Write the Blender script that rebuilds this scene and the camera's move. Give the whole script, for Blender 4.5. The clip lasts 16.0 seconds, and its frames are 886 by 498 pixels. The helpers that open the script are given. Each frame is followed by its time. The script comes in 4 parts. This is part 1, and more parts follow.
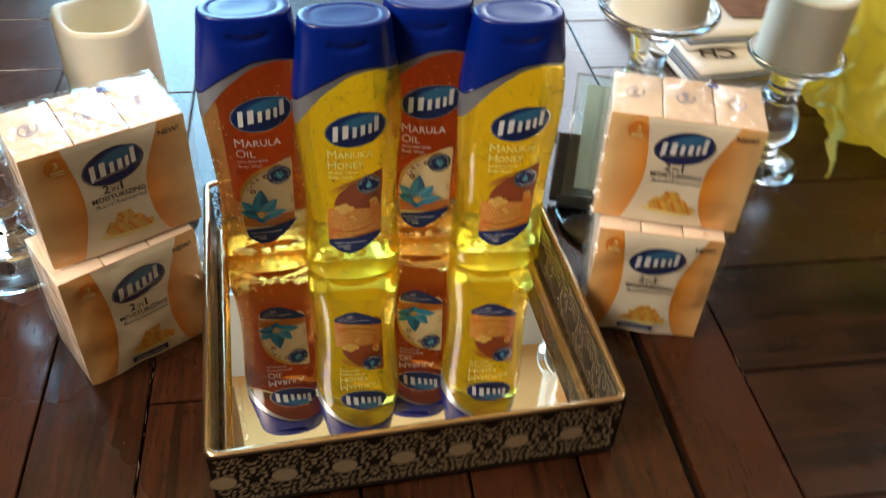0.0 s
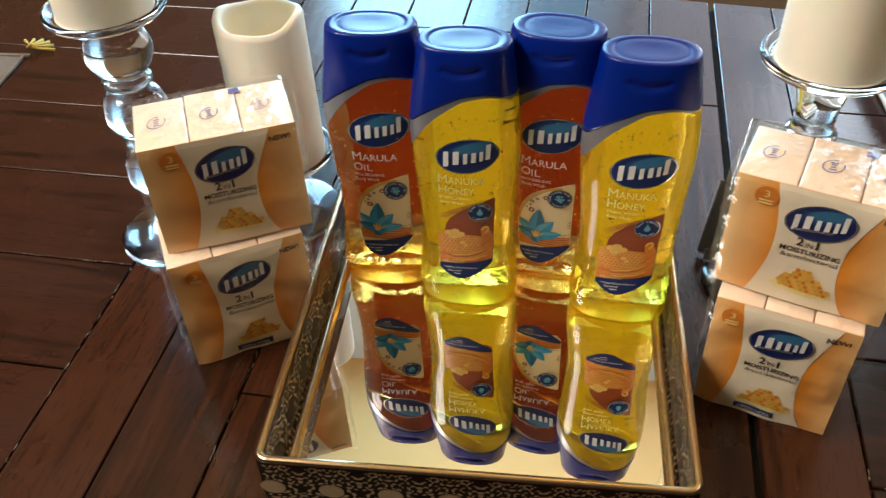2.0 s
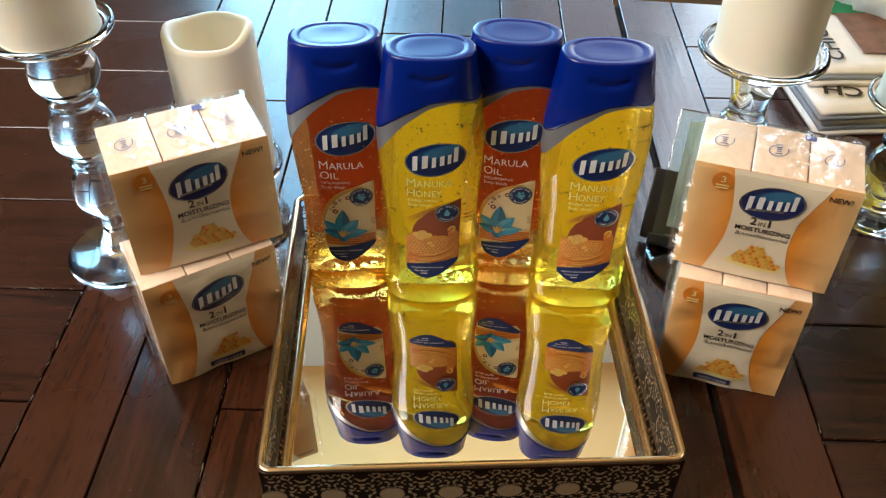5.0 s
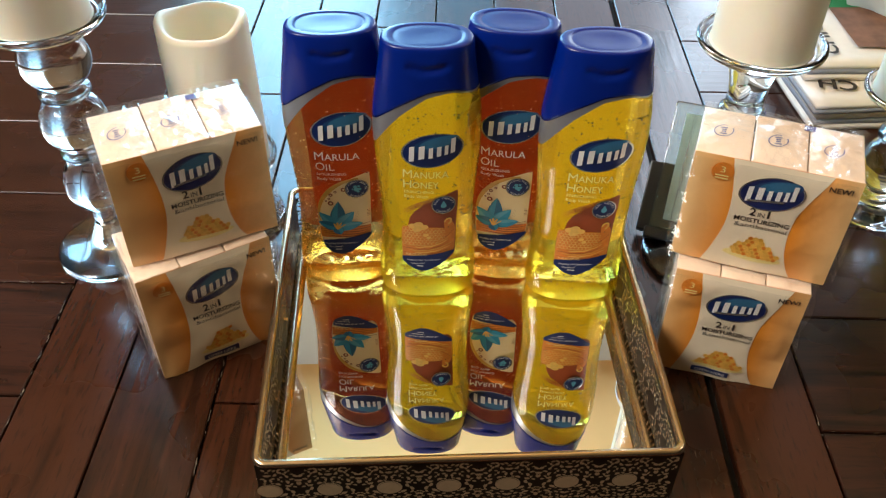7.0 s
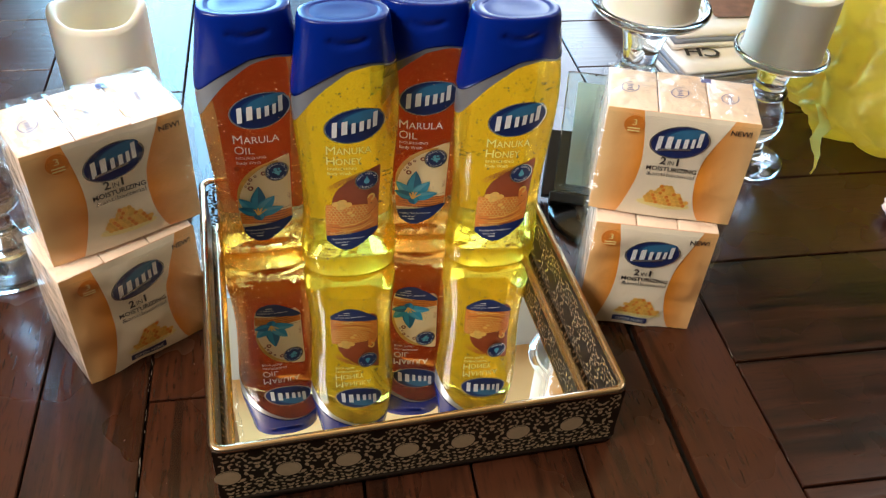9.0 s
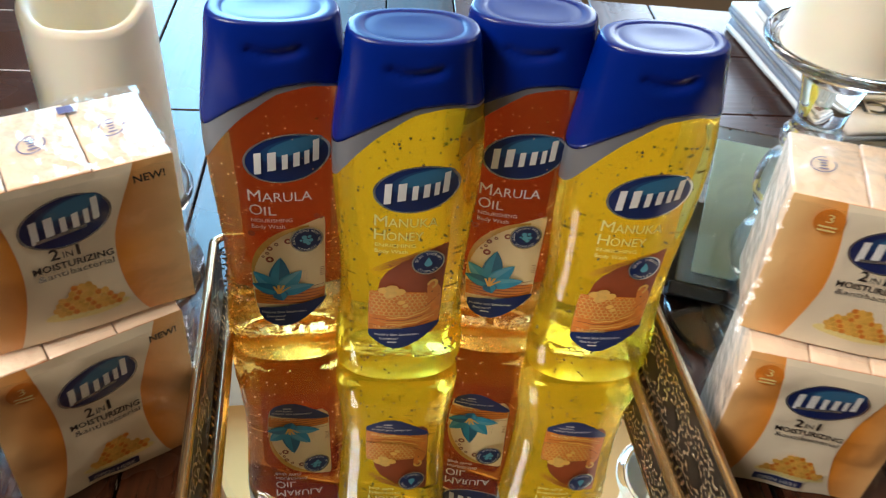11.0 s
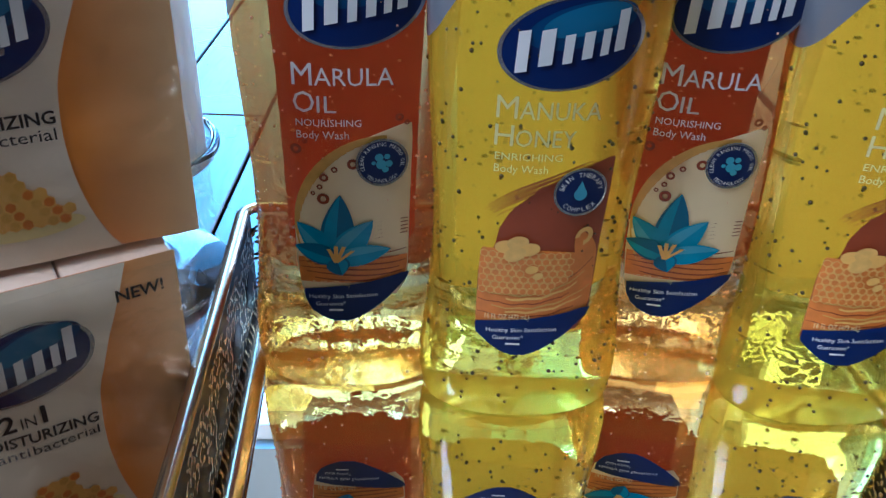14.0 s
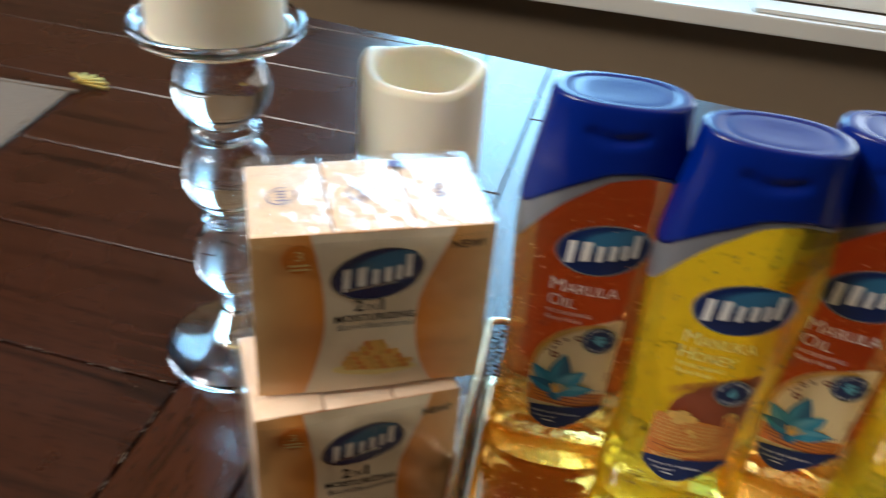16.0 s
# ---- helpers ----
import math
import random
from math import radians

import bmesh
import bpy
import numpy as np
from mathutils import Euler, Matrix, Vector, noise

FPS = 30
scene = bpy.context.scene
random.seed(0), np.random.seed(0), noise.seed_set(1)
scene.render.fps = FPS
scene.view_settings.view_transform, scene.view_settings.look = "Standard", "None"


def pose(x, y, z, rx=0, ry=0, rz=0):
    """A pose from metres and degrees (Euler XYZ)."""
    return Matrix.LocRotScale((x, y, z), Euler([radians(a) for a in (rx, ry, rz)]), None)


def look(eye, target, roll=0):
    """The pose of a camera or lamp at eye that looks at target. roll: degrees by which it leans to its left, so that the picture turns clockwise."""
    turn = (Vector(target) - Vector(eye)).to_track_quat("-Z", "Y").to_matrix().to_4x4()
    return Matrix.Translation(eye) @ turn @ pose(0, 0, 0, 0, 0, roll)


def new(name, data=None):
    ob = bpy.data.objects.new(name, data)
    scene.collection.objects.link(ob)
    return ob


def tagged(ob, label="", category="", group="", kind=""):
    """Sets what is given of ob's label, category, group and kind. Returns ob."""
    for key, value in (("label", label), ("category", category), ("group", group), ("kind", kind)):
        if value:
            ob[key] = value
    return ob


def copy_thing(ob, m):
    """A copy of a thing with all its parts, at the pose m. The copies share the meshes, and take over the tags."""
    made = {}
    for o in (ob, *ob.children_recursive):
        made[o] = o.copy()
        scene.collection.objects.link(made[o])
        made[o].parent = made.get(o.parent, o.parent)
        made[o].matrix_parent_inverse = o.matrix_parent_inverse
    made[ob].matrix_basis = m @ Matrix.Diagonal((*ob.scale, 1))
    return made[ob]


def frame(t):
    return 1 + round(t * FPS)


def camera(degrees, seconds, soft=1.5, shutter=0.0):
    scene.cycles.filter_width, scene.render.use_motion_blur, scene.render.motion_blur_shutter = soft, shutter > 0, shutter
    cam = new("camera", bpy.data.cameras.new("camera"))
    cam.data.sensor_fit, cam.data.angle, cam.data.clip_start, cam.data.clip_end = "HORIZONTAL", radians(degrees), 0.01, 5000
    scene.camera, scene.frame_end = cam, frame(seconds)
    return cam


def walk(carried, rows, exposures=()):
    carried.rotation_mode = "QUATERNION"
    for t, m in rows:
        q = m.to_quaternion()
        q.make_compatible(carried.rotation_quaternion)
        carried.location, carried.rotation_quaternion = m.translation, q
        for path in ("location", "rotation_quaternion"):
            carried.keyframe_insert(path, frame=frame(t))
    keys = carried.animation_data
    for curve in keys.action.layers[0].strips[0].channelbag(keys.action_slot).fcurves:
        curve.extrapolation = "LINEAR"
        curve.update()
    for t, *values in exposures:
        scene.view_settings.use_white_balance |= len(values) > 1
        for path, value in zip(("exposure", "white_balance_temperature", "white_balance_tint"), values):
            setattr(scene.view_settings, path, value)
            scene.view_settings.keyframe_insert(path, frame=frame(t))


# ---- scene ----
cam = camera(54.1, 16.0, soft=1.2, shutter=0.5)
PATH = [
    (0, (0.075, -0.291, 0.48), (0.398, 1.163, -0.854), 3.2),
    (0.5, (0.152, -0.261, 0.491), (0.192, 1.254, -0.814), 2.7),
    (1, (0.178, -0.243, 0.486), (0.077, 1.284, -0.8), 1.0),
    (1.5, (0.185, -0.24, 0.482), (0.056, 1.261, -0.832), 0.2),
    (2, (0.174, -0.262, 0.483), (-0.065, 1.206, -0.855), -2.7),
    (2.5, (0.141, -0.253, 0.502), (0.056, 1.206, -0.863), -3.3),
    (3, (0.129, -0.264, 0.506), (0.12, 1.21, -0.845), -2.7),
    (3.5, (0.124, -0.27, 0.5), (0.152, 1.211, -0.843), -1.0),
    (4, (0.119, -0.271, 0.5), (0.153, 1.202, -0.853), -0.3),
    (6.5, (0.113, -0.287, 0.493), (0.145, 1.199, -0.844), 0.8),
    (7, (0.11, -0.277, 0.491), (0.162, 1.2, -0.857), 0.8),
    (7.5, (0.095, -0.27, 0.487), (0.213, 1.197, -0.868), 0.2),
    (8, (0.063, -0.288, 0.474), (0.308, 1.17, -0.872), -0.1),
    (8.5, (0.054, -0.287, 0.476), (0.404, 1.155, -0.864), 2.4),
    (9, (0.058, -0.296, 0.477), (0.437, 1.155, -0.846), 4.1),
    (9.5, (0.06, -0.292, 0.472), (0.401, 1.183, -0.835), 4.0),
    (10, (0.057, -0.262, 0.468), (0.338, 1.235, -0.829), 4.1),
    (10.2, (0.062, -0.236, 0.456), (0.343, 1.284, -0.813), 5.3),
    (12.3, (0.097, -0.052, 0.347), (0.237, 1.391, -1.031), 3.2),
    (12.5, (0.099, -0.054, 0.346), (0.22, 1.401, -1.021), 3.5),
    (13, (0.092, -0.067, 0.331), (0.236, 1.444, -0.971), 4.2),
    (13.5, (0.074, -0.079, 0.292), (0.196, 1.597, -0.792), 3.2),
    (14, (0.069, -0.044, 0.226), (0.18, 1.666, -0.805), 2.2),
    (14.5, (0.074, -0.038, 0.232), (0.163, 1.655, -0.828), 1.2),
    (15, (0.072, -0.061, 0.258), (0.162, 1.651, -0.772), -0.0),
    (15.5, (0.053, -0.124, 0.351), (0.129, 1.535, -0.763), 4.7),
    (16, (0.036, -0.114, 0.372), (-0.214, 1.504, -0.777), 5.3),
]
EXPOSURES = [(0, -0.05, 6700, 10), (0.5, 0.0, 6600, 10), (1.0, -0.15, 6500, 10), (2.0, 0.0, 6600, 10), (3.5, 0.0, 6400, 10), (7.0, 0.0, 6400, 10), (7.5, 0.1, 6300, 10), (8.5, 0.22, 6100, 10), (9.5, 0.22, 6100, 10), (10.2, 0.1, 6200, 10), (12.3, 0.05, 5900, 10), (14.0, 0.0, 4400, 10), (15.0, 0.0, 4400, 10), (15.5, 0.05, 6100, 10), (16.0, -0.2, 6200, 10)]
walk(cam, [(t, look(eye, target, roll)) for t, eye, target, roll in PATH], EXPOSURES)

# ---- world, light ----
world = bpy.data.worlds.new("sky")
scene.world = world
world.use_nodes = True
wn = world.node_tree.nodes
sky = wn.new("ShaderNodeTexSky")
sky.sky_type, sky.sun_disc = "NISHITA", False
sky.sun_elevation, sky.sun_rotation = radians(50), radians(150)
world.node_tree.links.new(sky.outputs[0], wn["Background"].inputs[0])
wn["Background"].inputs[1].default_value = 0.14


def lamp(name, m, size, size_y, watts, colour):
    d = bpy.data.lights.new(name, "AREA")
    d.shape, d.size, d.size_y, d.energy, d.color = "RECTANGLE", size, size_y, watts, colour
    ob = new(name, d)
    ob.matrix_world = m
    return ob


RX0, RX1, RY0 = -1.9, 2.5, -2.6
WALL_Y, CEIL, FLOOR = 1.5, 1.63, -0.75
WX0, WX1, WZ0, WZ1 = -0.40, 1.05, -0.12, 1.28
for a, b, watts in ((WX0, 0.02, 32), (0.02, 0.32, 3.5), (0.32, 0.72, 3.2), (0.72, WX1, 15)):
    lamp("window_daylight", look(((a + b) / 2, WALL_Y + 0.10, (WZ0 + WZ1) / 2), ((a + b) / 2, 0.0, (WZ0 + WZ1) / 2)), b - a, WZ1 - WZ0, watts, (0.34, 0.70, 1.0) if a < 0.3 else (0.72, 0.86, 1.0))
# Unseen key light, added to brighten the fronts of the right soap packs.
lamp("left_key_light", look((-1.0, -0.20, 1.50), (0.3, 0.1, 0.05)), 0.7, 0.7, 50, (1.0, 0.93, 0.84))
# Unseen fill, added to lift the dark right side of the table.
lamp("right_fill_light", look((1.7, 0.30, 1.45), (0.9, 0.10, 0.0)), 0.6, 0.6, 6, (1.0, 0.94, 0.84))
# Added uplight, itself unseen: makes the ceiling bright in the tray's mirror.
lamp("ceiling_uplight", look((0.25, 0.45, 1.20), (0.20, 1.05, 1.63)), 0.4, 0.4, 5.5, (1.0, 0.80, 0.54))


# ---- materials ----
def lin(r, g, b):
    return tuple(((c / 255 + 0.055) / 1.055) ** 2.4 if c > 10 else c / 255 / 12.92 for c in (r, g, b)) + (1.0,)


def mat(name, colour, rough=0.5, metal=0.0, coat=0.0, trans=0.0, ior=1.5, bump=0.0, scale=200.0, dist=0.002, vary=0.0, vscale=20.0, spec=0.5):
    m = bpy.data.materials.new(name)
    m.use_nodes = True
    nt = m.node_tree
    p = nt.nodes["Principled BSDF"]
    p.inputs["Base Color"].default_value = colour
    p.inputs["Roughness"].default_value = rough
    p.inputs["Metallic"].default_value = metal
    p.inputs["Coat Weight"].default_value = coat
    p.inputs["Coat Roughness"].default_value = 0.06
    p.inputs["Transmission Weight"].default_value = trans
    p.inputs["IOR"].default_value = ior
    p.inputs["Specular IOR Level"].default_value = spec
    co = nt.nodes.new("ShaderNodeTexCoord")
    if vary:
        n = nt.nodes.new("ShaderNodeTexNoise")
        n.inputs["Scale"].default_value, n.inputs["Detail"].default_value = vscale, 6
        mx = nt.nodes.new("ShaderNodeMix")
        mx.data_type = "RGBA"
        mx.inputs[6].default_value = tuple(c * (1 - vary) for c in colour[:3]) + (1,)
        mx.inputs[7].default_value = tuple(min(1, c * (1 + vary)) for c in colour[:3]) + (1,)
        nt.links.new(co.outputs["Object"], n.inputs["Vector"])
        nt.links.new(n.outputs[0], mx.inputs[0])
        nt.links.new(mx.outputs[2], p.inputs["Base Color"])
    if bump:
        n = nt.nodes.new("ShaderNodeTexNoise")
        n.inputs["Scale"].default_value, n.inputs["Detail"].default_value = scale, 4
        b = nt.nodes.new("ShaderNodeBump")
        b.inputs["Strength"].default_value, b.inputs["Distance"].default_value = bump, dist
        nt.links.new(co.outputs["Object"], n.inputs["Vector"])
        nt.links.new(n.outputs[0], b.inputs["Height"])
        nt.links.new(b.outputs[0], p.inputs["Normal"])
        if coat:
            nt.links.new(b.outputs[0], p.inputs["Coat Normal"])
    return m


def wood(name, dark, light, along, rough=0.24):
    """Stained planks; along: the axis of the grain."""
    m = mat(name, dark, rough, coat=0.1, spec=0.38)
    nt = m.node_tree
    p = nt.nodes["Principled BSDF"]
    co, mp = nt.nodes.new("ShaderNodeTexCoord"), nt.nodes.new("ShaderNodeMapping")
    oi = nt.nodes.new("ShaderNodeObjectInfo")
    add = nt.nodes.new("ShaderNodeVectorMath")
    add.operation = "MULTIPLY_ADD"
    add.inputs[1].default_value, add.inputs[2].default_value = (9, 7, 5), (0, 0, 0)
    nt.links.new(oi.outputs["Random"], add.inputs[0])
    nt.links.new(add.outputs[0], mp.inputs["Location"])
    mp.inputs["Scale"].default_value = (95, 6, 95) if along == "y" else (6, 95, 95)
    nt.links.new(co.outputs["Object"], mp.inputs["Vector"])
    n = nt.nodes.new("ShaderNodeTexNoise")
    n.inputs["Scale"].default_value, n.inputs["Detail"].default_value, n.inputs["Distortion"].default_value = 1.0, 9, 0.9
    nt.links.new(mp.outputs[0], n.inputs["Vector"])
    big = nt.nodes.new("ShaderNodeTexNoise")
    big.inputs["Scale"].default_value, big.inputs["Detail"].default_value = 9, 3
    nt.links.new(co.outputs["Object"], big.inputs["Vector"])
    mixn = nt.nodes.new("ShaderNodeMath")
    mixn.operation = "MULTIPLY_ADD"
    mixn.inputs[1].default_value = 0.6
    nt.links.new(big.outputs[0], mixn.inputs[0])
    nt.links.new(n.outputs[0], mixn.inputs[2])
    rnd = nt.nodes.new("ShaderNodeMath")
    rnd.operation = "MULTIPLY_ADD"
    rnd.inputs[1].default_value = 0.35
    nt.links.new(oi.outputs["Random"], rnd.inputs[0])
    nt.links.new(mixn.outputs[0], rnd.inputs[2])
    r = nt.nodes.new("ShaderNodeValToRGB")
    r.color_ramp.elements[0].position, r.color_ramp.elements[0].color = 0.62, dark
    r.color_ramp.elements[1].position, r.color_ramp.elements[1].color = 1.12, light
    nt.links.new(rnd.outputs[0], r.inputs[0])
    mp2, pores, cut, mul = [nt.nodes.new("ShaderNode" + k) for k in ("Mapping", "TexNoise", "ValToRGB", "Mix")]
    mp2.inputs["Scale"].default_value = (420, 60, 420) if along == "y" else (60, 420, 420)
    nt.links.new(co.outputs["Object"], mp2.inputs["Vector"])
    pores.inputs["Scale"].default_value, pores.inputs["Detail"].default_value = 1.0, 2
    nt.links.new(mp2.outputs[0], pores.inputs["Vector"])
    cut.color_ramp.elements[0].position, cut.color_ramp.elements[0].color = 0.30, (0.35, 0.32, 0.30, 1)
    cut.color_ramp.elements[1].position, cut.color_ramp.elements[1].color = 0.44, (1, 1, 1, 1)
    nt.links.new(pores.outputs[0], cut.inputs[0])
    mul.data_type, mul.blend_type = "RGBA", "MULTIPLY"
    mul.inputs[0].default_value = 0.8
    nt.links.new(r.outputs[0], mul.inputs[6])
    nt.links.new(cut.outputs[0], mul.inputs[7])
    nt.links.new(mul.outputs[2], p.inputs["Base Color"])
    b = nt.nodes.new("ShaderNodeBump")
    b.inputs["Strength"].default_value, b.inputs["Distance"].default_value = 0.3, 0.001
    nt.links.new(n.outputs[0], b.inputs["Height"])
    nt.links.new(b.outputs[0], p.inputs["Normal"])
    rr = nt.nodes.new("ShaderNodeMapRange")
    rr.inputs[3].default_value, rr.inputs[4].default_value = rough - 0.09, rough + 0.20
    nt.links.new(big.outputs[0], rr.inputs[0])
    nt.links.new(rr.outputs[0], p.inputs["Roughness"])
    return m


def liquid(name, tint, glow, scatter=0.12, bump=0.0):
    """Clear plastic filled with tinted gel: part refracts, part lets light straight through, part scatters it."""
    m = mat(name, tint, 0.0, trans=1.0, ior=1.38, bump=bump, scale=60)
    nt = m.node_tree
    p, out = nt.nodes["Principled BSDF"], nt.nodes["Material Output"]
    clear, tr = nt.nodes.new("ShaderNodeBsdfTransparent"), nt.nodes.new("ShaderNodeBsdfTranslucent")
    clear.inputs[0].default_value, tr.inputs[0].default_value = tint, glow
    m1, m2 = nt.nodes.new("ShaderNodeMixShader"), nt.nodes.new("ShaderNodeMixShader")
    m1.inputs[0].default_value, m2.inputs[0].default_value = 0.4, scatter
    nt.links.new(p.outputs[0], m1.inputs[1])
    nt.links.new(clear.outputs[0], m1.inputs[2])
    nt.links.new(m1.outputs[0], m2.inputs[1])
    df, m3 = nt.nodes.new("ShaderNodeBsdfDiffuse"), nt.nodes.new("ShaderNodeMixShader")
    df.inputs[0].default_value, m3.inputs[0].default_value = glow, 0.4
    nt.links.new(tr.outputs[0], m3.inputs[1])
    nt.links.new(df.outputs[0], m3.inputs[2])
    nt.links.new(m3.outputs[0], m2.inputs[2])
    nt.links.new(m2.outputs[0], out.inputs[0])
    return m


def film(name, colour, amount, bump=0.5, rough=0.22, vary=0.0, vscale=20.0):
    """Thin plastic film that lets light through."""
    m = mat(name, colour, rough, bump=bump, scale=40, vary=vary, vscale=vscale)
    nt = m.node_tree
    p, out = nt.nodes["Principled BSDF"], nt.nodes["Material Output"]
    tr, mix = nt.nodes.new("ShaderNodeBsdfTranslucent"), nt.nodes.new("ShaderNodeMixShader")
    tr.inputs[0].default_value = colour
    mix.inputs[0].default_value = amount
    nt.links.new(p.outputs[0], mix.inputs[1])
    nt.links.new(tr.outputs[0], mix.inputs[2])
    nt.links.new(mix.outputs[0], out.inputs[0])
    return m


M_PLANK = wood("plank_wood", lin(9, 4, 2), lin(62, 31, 16), "y", 0.22)
M_CROSS = wood("cross_plank_wood", lin(9, 4, 2), lin(56, 28, 16), "x", 0.22)
M_JOINT = mat("dark_joint", lin(8, 5, 4), 0.8)
M_FLOORW = mat("floor_boards", lin(92, 64, 44), 0.4, vary=0.3, vscale=3)
M_WALL = mat("grey_blue_wall_paint", lin(165, 172, 176), 0.8, vary=0.04, bump=0.1, scale=300)
M_SIDE = mat("brown_beige_wall_paint", lin(92, 80, 66), 0.8, vary=0.05, bump=0.1, scale=300)
M_DADO = mat("taupe_wall_paint", lin(142, 122, 98), 0.8, vary=0.05, bump=0.1, scale=300)
M_CEIL = mat("cream_ceiling_paint", lin(236, 188, 122), 0.85, vary=0.03, bump=0.1, scale=200)
M_SILL = mat("white_gloss_paint", lin(232, 230, 224), 0.35, vary=0.03, vscale=8)
M_PANE = mat("window_glass", (1, 1, 1, 1), 0.0, trans=1.0, ior=1.02)
M_CAP = film("blue_cap_plastic", lin(0, 34, 132), 0.20, 0.0, 0.27, 0.05, 60)
M_BAND = mat("silver_grey_band", lin(138, 140, 146), 0.3, metal=0.5)
M_ORANGE = liquid("orange_gel", lin(255, 216, 150), lin(250, 170, 84), 0.07)
M_YELLOW = liquid("yellow_gel", lin(255, 236, 126), lin(255, 220, 62), 0.15)
# Same gels with light gathered at the bottle's bottom put into the colour.
M_OBASE = liquid("orange_gel_lit_base", lin(255, 200, 96), lin(255, 190, 80), 0.14, 1.0)
M_YBASE = liquid("yellow_gel_lit_base", lin(255, 232, 84), lin(255, 222, 60), 0.26, 0.3)
M_BACKO = film("orange_back_label", lin(158, 56, 34), 0.32, 0.0, 0.4, 0.35, 140)
M_BACKY = film("amber_back_label", lin(232, 178, 62), 0.54, 0.0, 0.4, 0.12, 60)
M_BEAD = mat("brown_beads", lin(74, 52, 8), 0.4)
M_BUBBLE = mat("pale_bubbles", lin(250, 190, 150), 0.2)
M_NAVY = mat("navy_ink", lin(16, 38, 92), 0.3)
M_TEAL = mat("teal_ink", lin(52, 112, 150), 0.3)
M_TEAL2 = mat("deep_teal_ink", lin(28, 70, 116), 0.3)
M_SILVER = mat("silver_foil", lin(190, 194, 200), 0.22, metal=0.8)
M_WHITE = mat("white_ink", lin(236, 234, 230), 0.4)
M_PALE = mat("pale_yellow_ink", lin(245, 226, 150), 0.45)
# White ink of the honey lettering; its backlit dimness is put into the colour.
M_INKY = mat("dimmed_white_ink", lin(222, 204, 140), 0.45)
M_WAXY = mat("pale_wax_ink", lin(230, 182, 88), 0.45, vary=0.25, vscale=300)
M_PEACH = mat("peach_ink", lin(255, 226, 172), 0.4, vary=0.06, vscale=90)
M_RUST = mat("rust_ink", lin(150, 66, 26), 0.4, vary=0.15, vscale=160)
M_AMBER = mat("amber_ink", lin(222, 130, 38), 0.4, vary=0.25, vscale=220)
M_HONEY = mat("honey_ink", lin(238, 186, 84), 0.4, vary=0.15, vscale=200)
M_PETAL = mat("turquoise_petal_ink", lin(40, 146, 182), 0.4, vary=0.3, vscale=120)
M_PETAL2 = mat("light_petal_ink", lin(88, 166, 192), 0.4, vary=0.2, vscale=120)
M_PETAL3 = mat("deep_petal_ink", lin(20, 104, 142), 0.4, vary=0.2, vscale=120)
M_GOLD = mat("gold_ink", lin(222, 170, 70), 0.35, vary=0.2, vscale=250)
M_BLACK = mat("black_ink", lin(40, 34, 32), 0.5)
M_MIRROR = mat("mirror_glass", (0.93, 0.93, 0.92, 1), 0.0, metal=1.0)
M_BRONZE = mat("dark_bronze", lin(44, 34, 26), 0.35, metal=0.6, vary=0.3, vscale=300)
M_CHAMP = mat("polished_champagne_metal", lin(226, 206, 172), 0.16, metal=1.0, vary=0.1, vscale=200, bump=0.15, scale=500)
M_SATIN = mat("satin_champagne_metal", lin(214, 190, 150), 0.42, metal=0.35, vary=0.12, vscale=300)
M_AGED = mat("aged_bronze_filigree", lin(206, 190, 164), 0.25, metal=0.9, vary=0.4, vscale=260, bump=0.3, scale=600)
M_DUST = mat("pale_dust", lin(122, 108, 94), 0.9)
M_RIM = mat("brushed_rim_metal", lin(196, 172, 140), 0.25, metal=1.0, vary=0.12, vscale=90)
M_GLASS = mat("clear_glass", (1, 1, 1, 1), 0.0, trans=1.0, ior=1.5)
M_WAX = mat("ivory_wax", lin(248, 240, 220), 0.5, vary=0.03, vscale=30, bump=0.08, scale=120)
M_WAX.node_tree.nodes["Principled BSDF"].inputs["Subsurface Weight"].default_value = 0.35
M_WAX.node_tree.nodes["Principled BSDF"].inputs["Subsurface Radius"].default_value = (0.012, 0.008, 0.005)
M_CARTON = mat("peach_carton", lin(255, 226, 198), 0.5, coat=1.0, vary=0.03, bump=1.0, scale=60, dist=0.004)
M_FRONT = mat("cream_print", lin(248, 232, 202), 0.45, coat=0.9, vary=0.03, vscale=30, bump=0.6, scale=38, dist=0.004)
M_STAMP = mat("violet_stamp_ink", lin(96, 96, 150), 0.5)
M_NEWS = mat("newsprint", lin(226, 216, 206), 0.85, vary=0.08, vscale=60, bump=0.2, scale=90)
M_NEWS2 = mat("grey_newsprint", lin(138, 140, 150), 0.85, vary=0.15, vscale=60)
M_PHOTO = mat("printed_photo", lin(120, 84, 66), 0.8, vary=0.6, vscale=70)
M_GREEN = mat("green_print", lin(30, 120, 70), 0.6, vary=0.2, vscale=60)
M_FROST = mat("pale_mat_board", lin(214, 216, 210), 0.5, vary=0.05)
M_PLATE = mat("greenish_glass", lin(236, 250, 244), 0.0, trans=1.0, ior=1.5)
M_BLKPL = mat("black_plastic", lin(18, 18, 20), 0.35)
M_MATW = mat("woven_placemat", lin(112, 100, 88), 0.9, vary=0.35, vscale=400, bump=0.8, scale=500)
M_FRINGE = mat("yellow_cloth", lin(206, 176, 92), 0.9, vary=0.2, vscale=200)


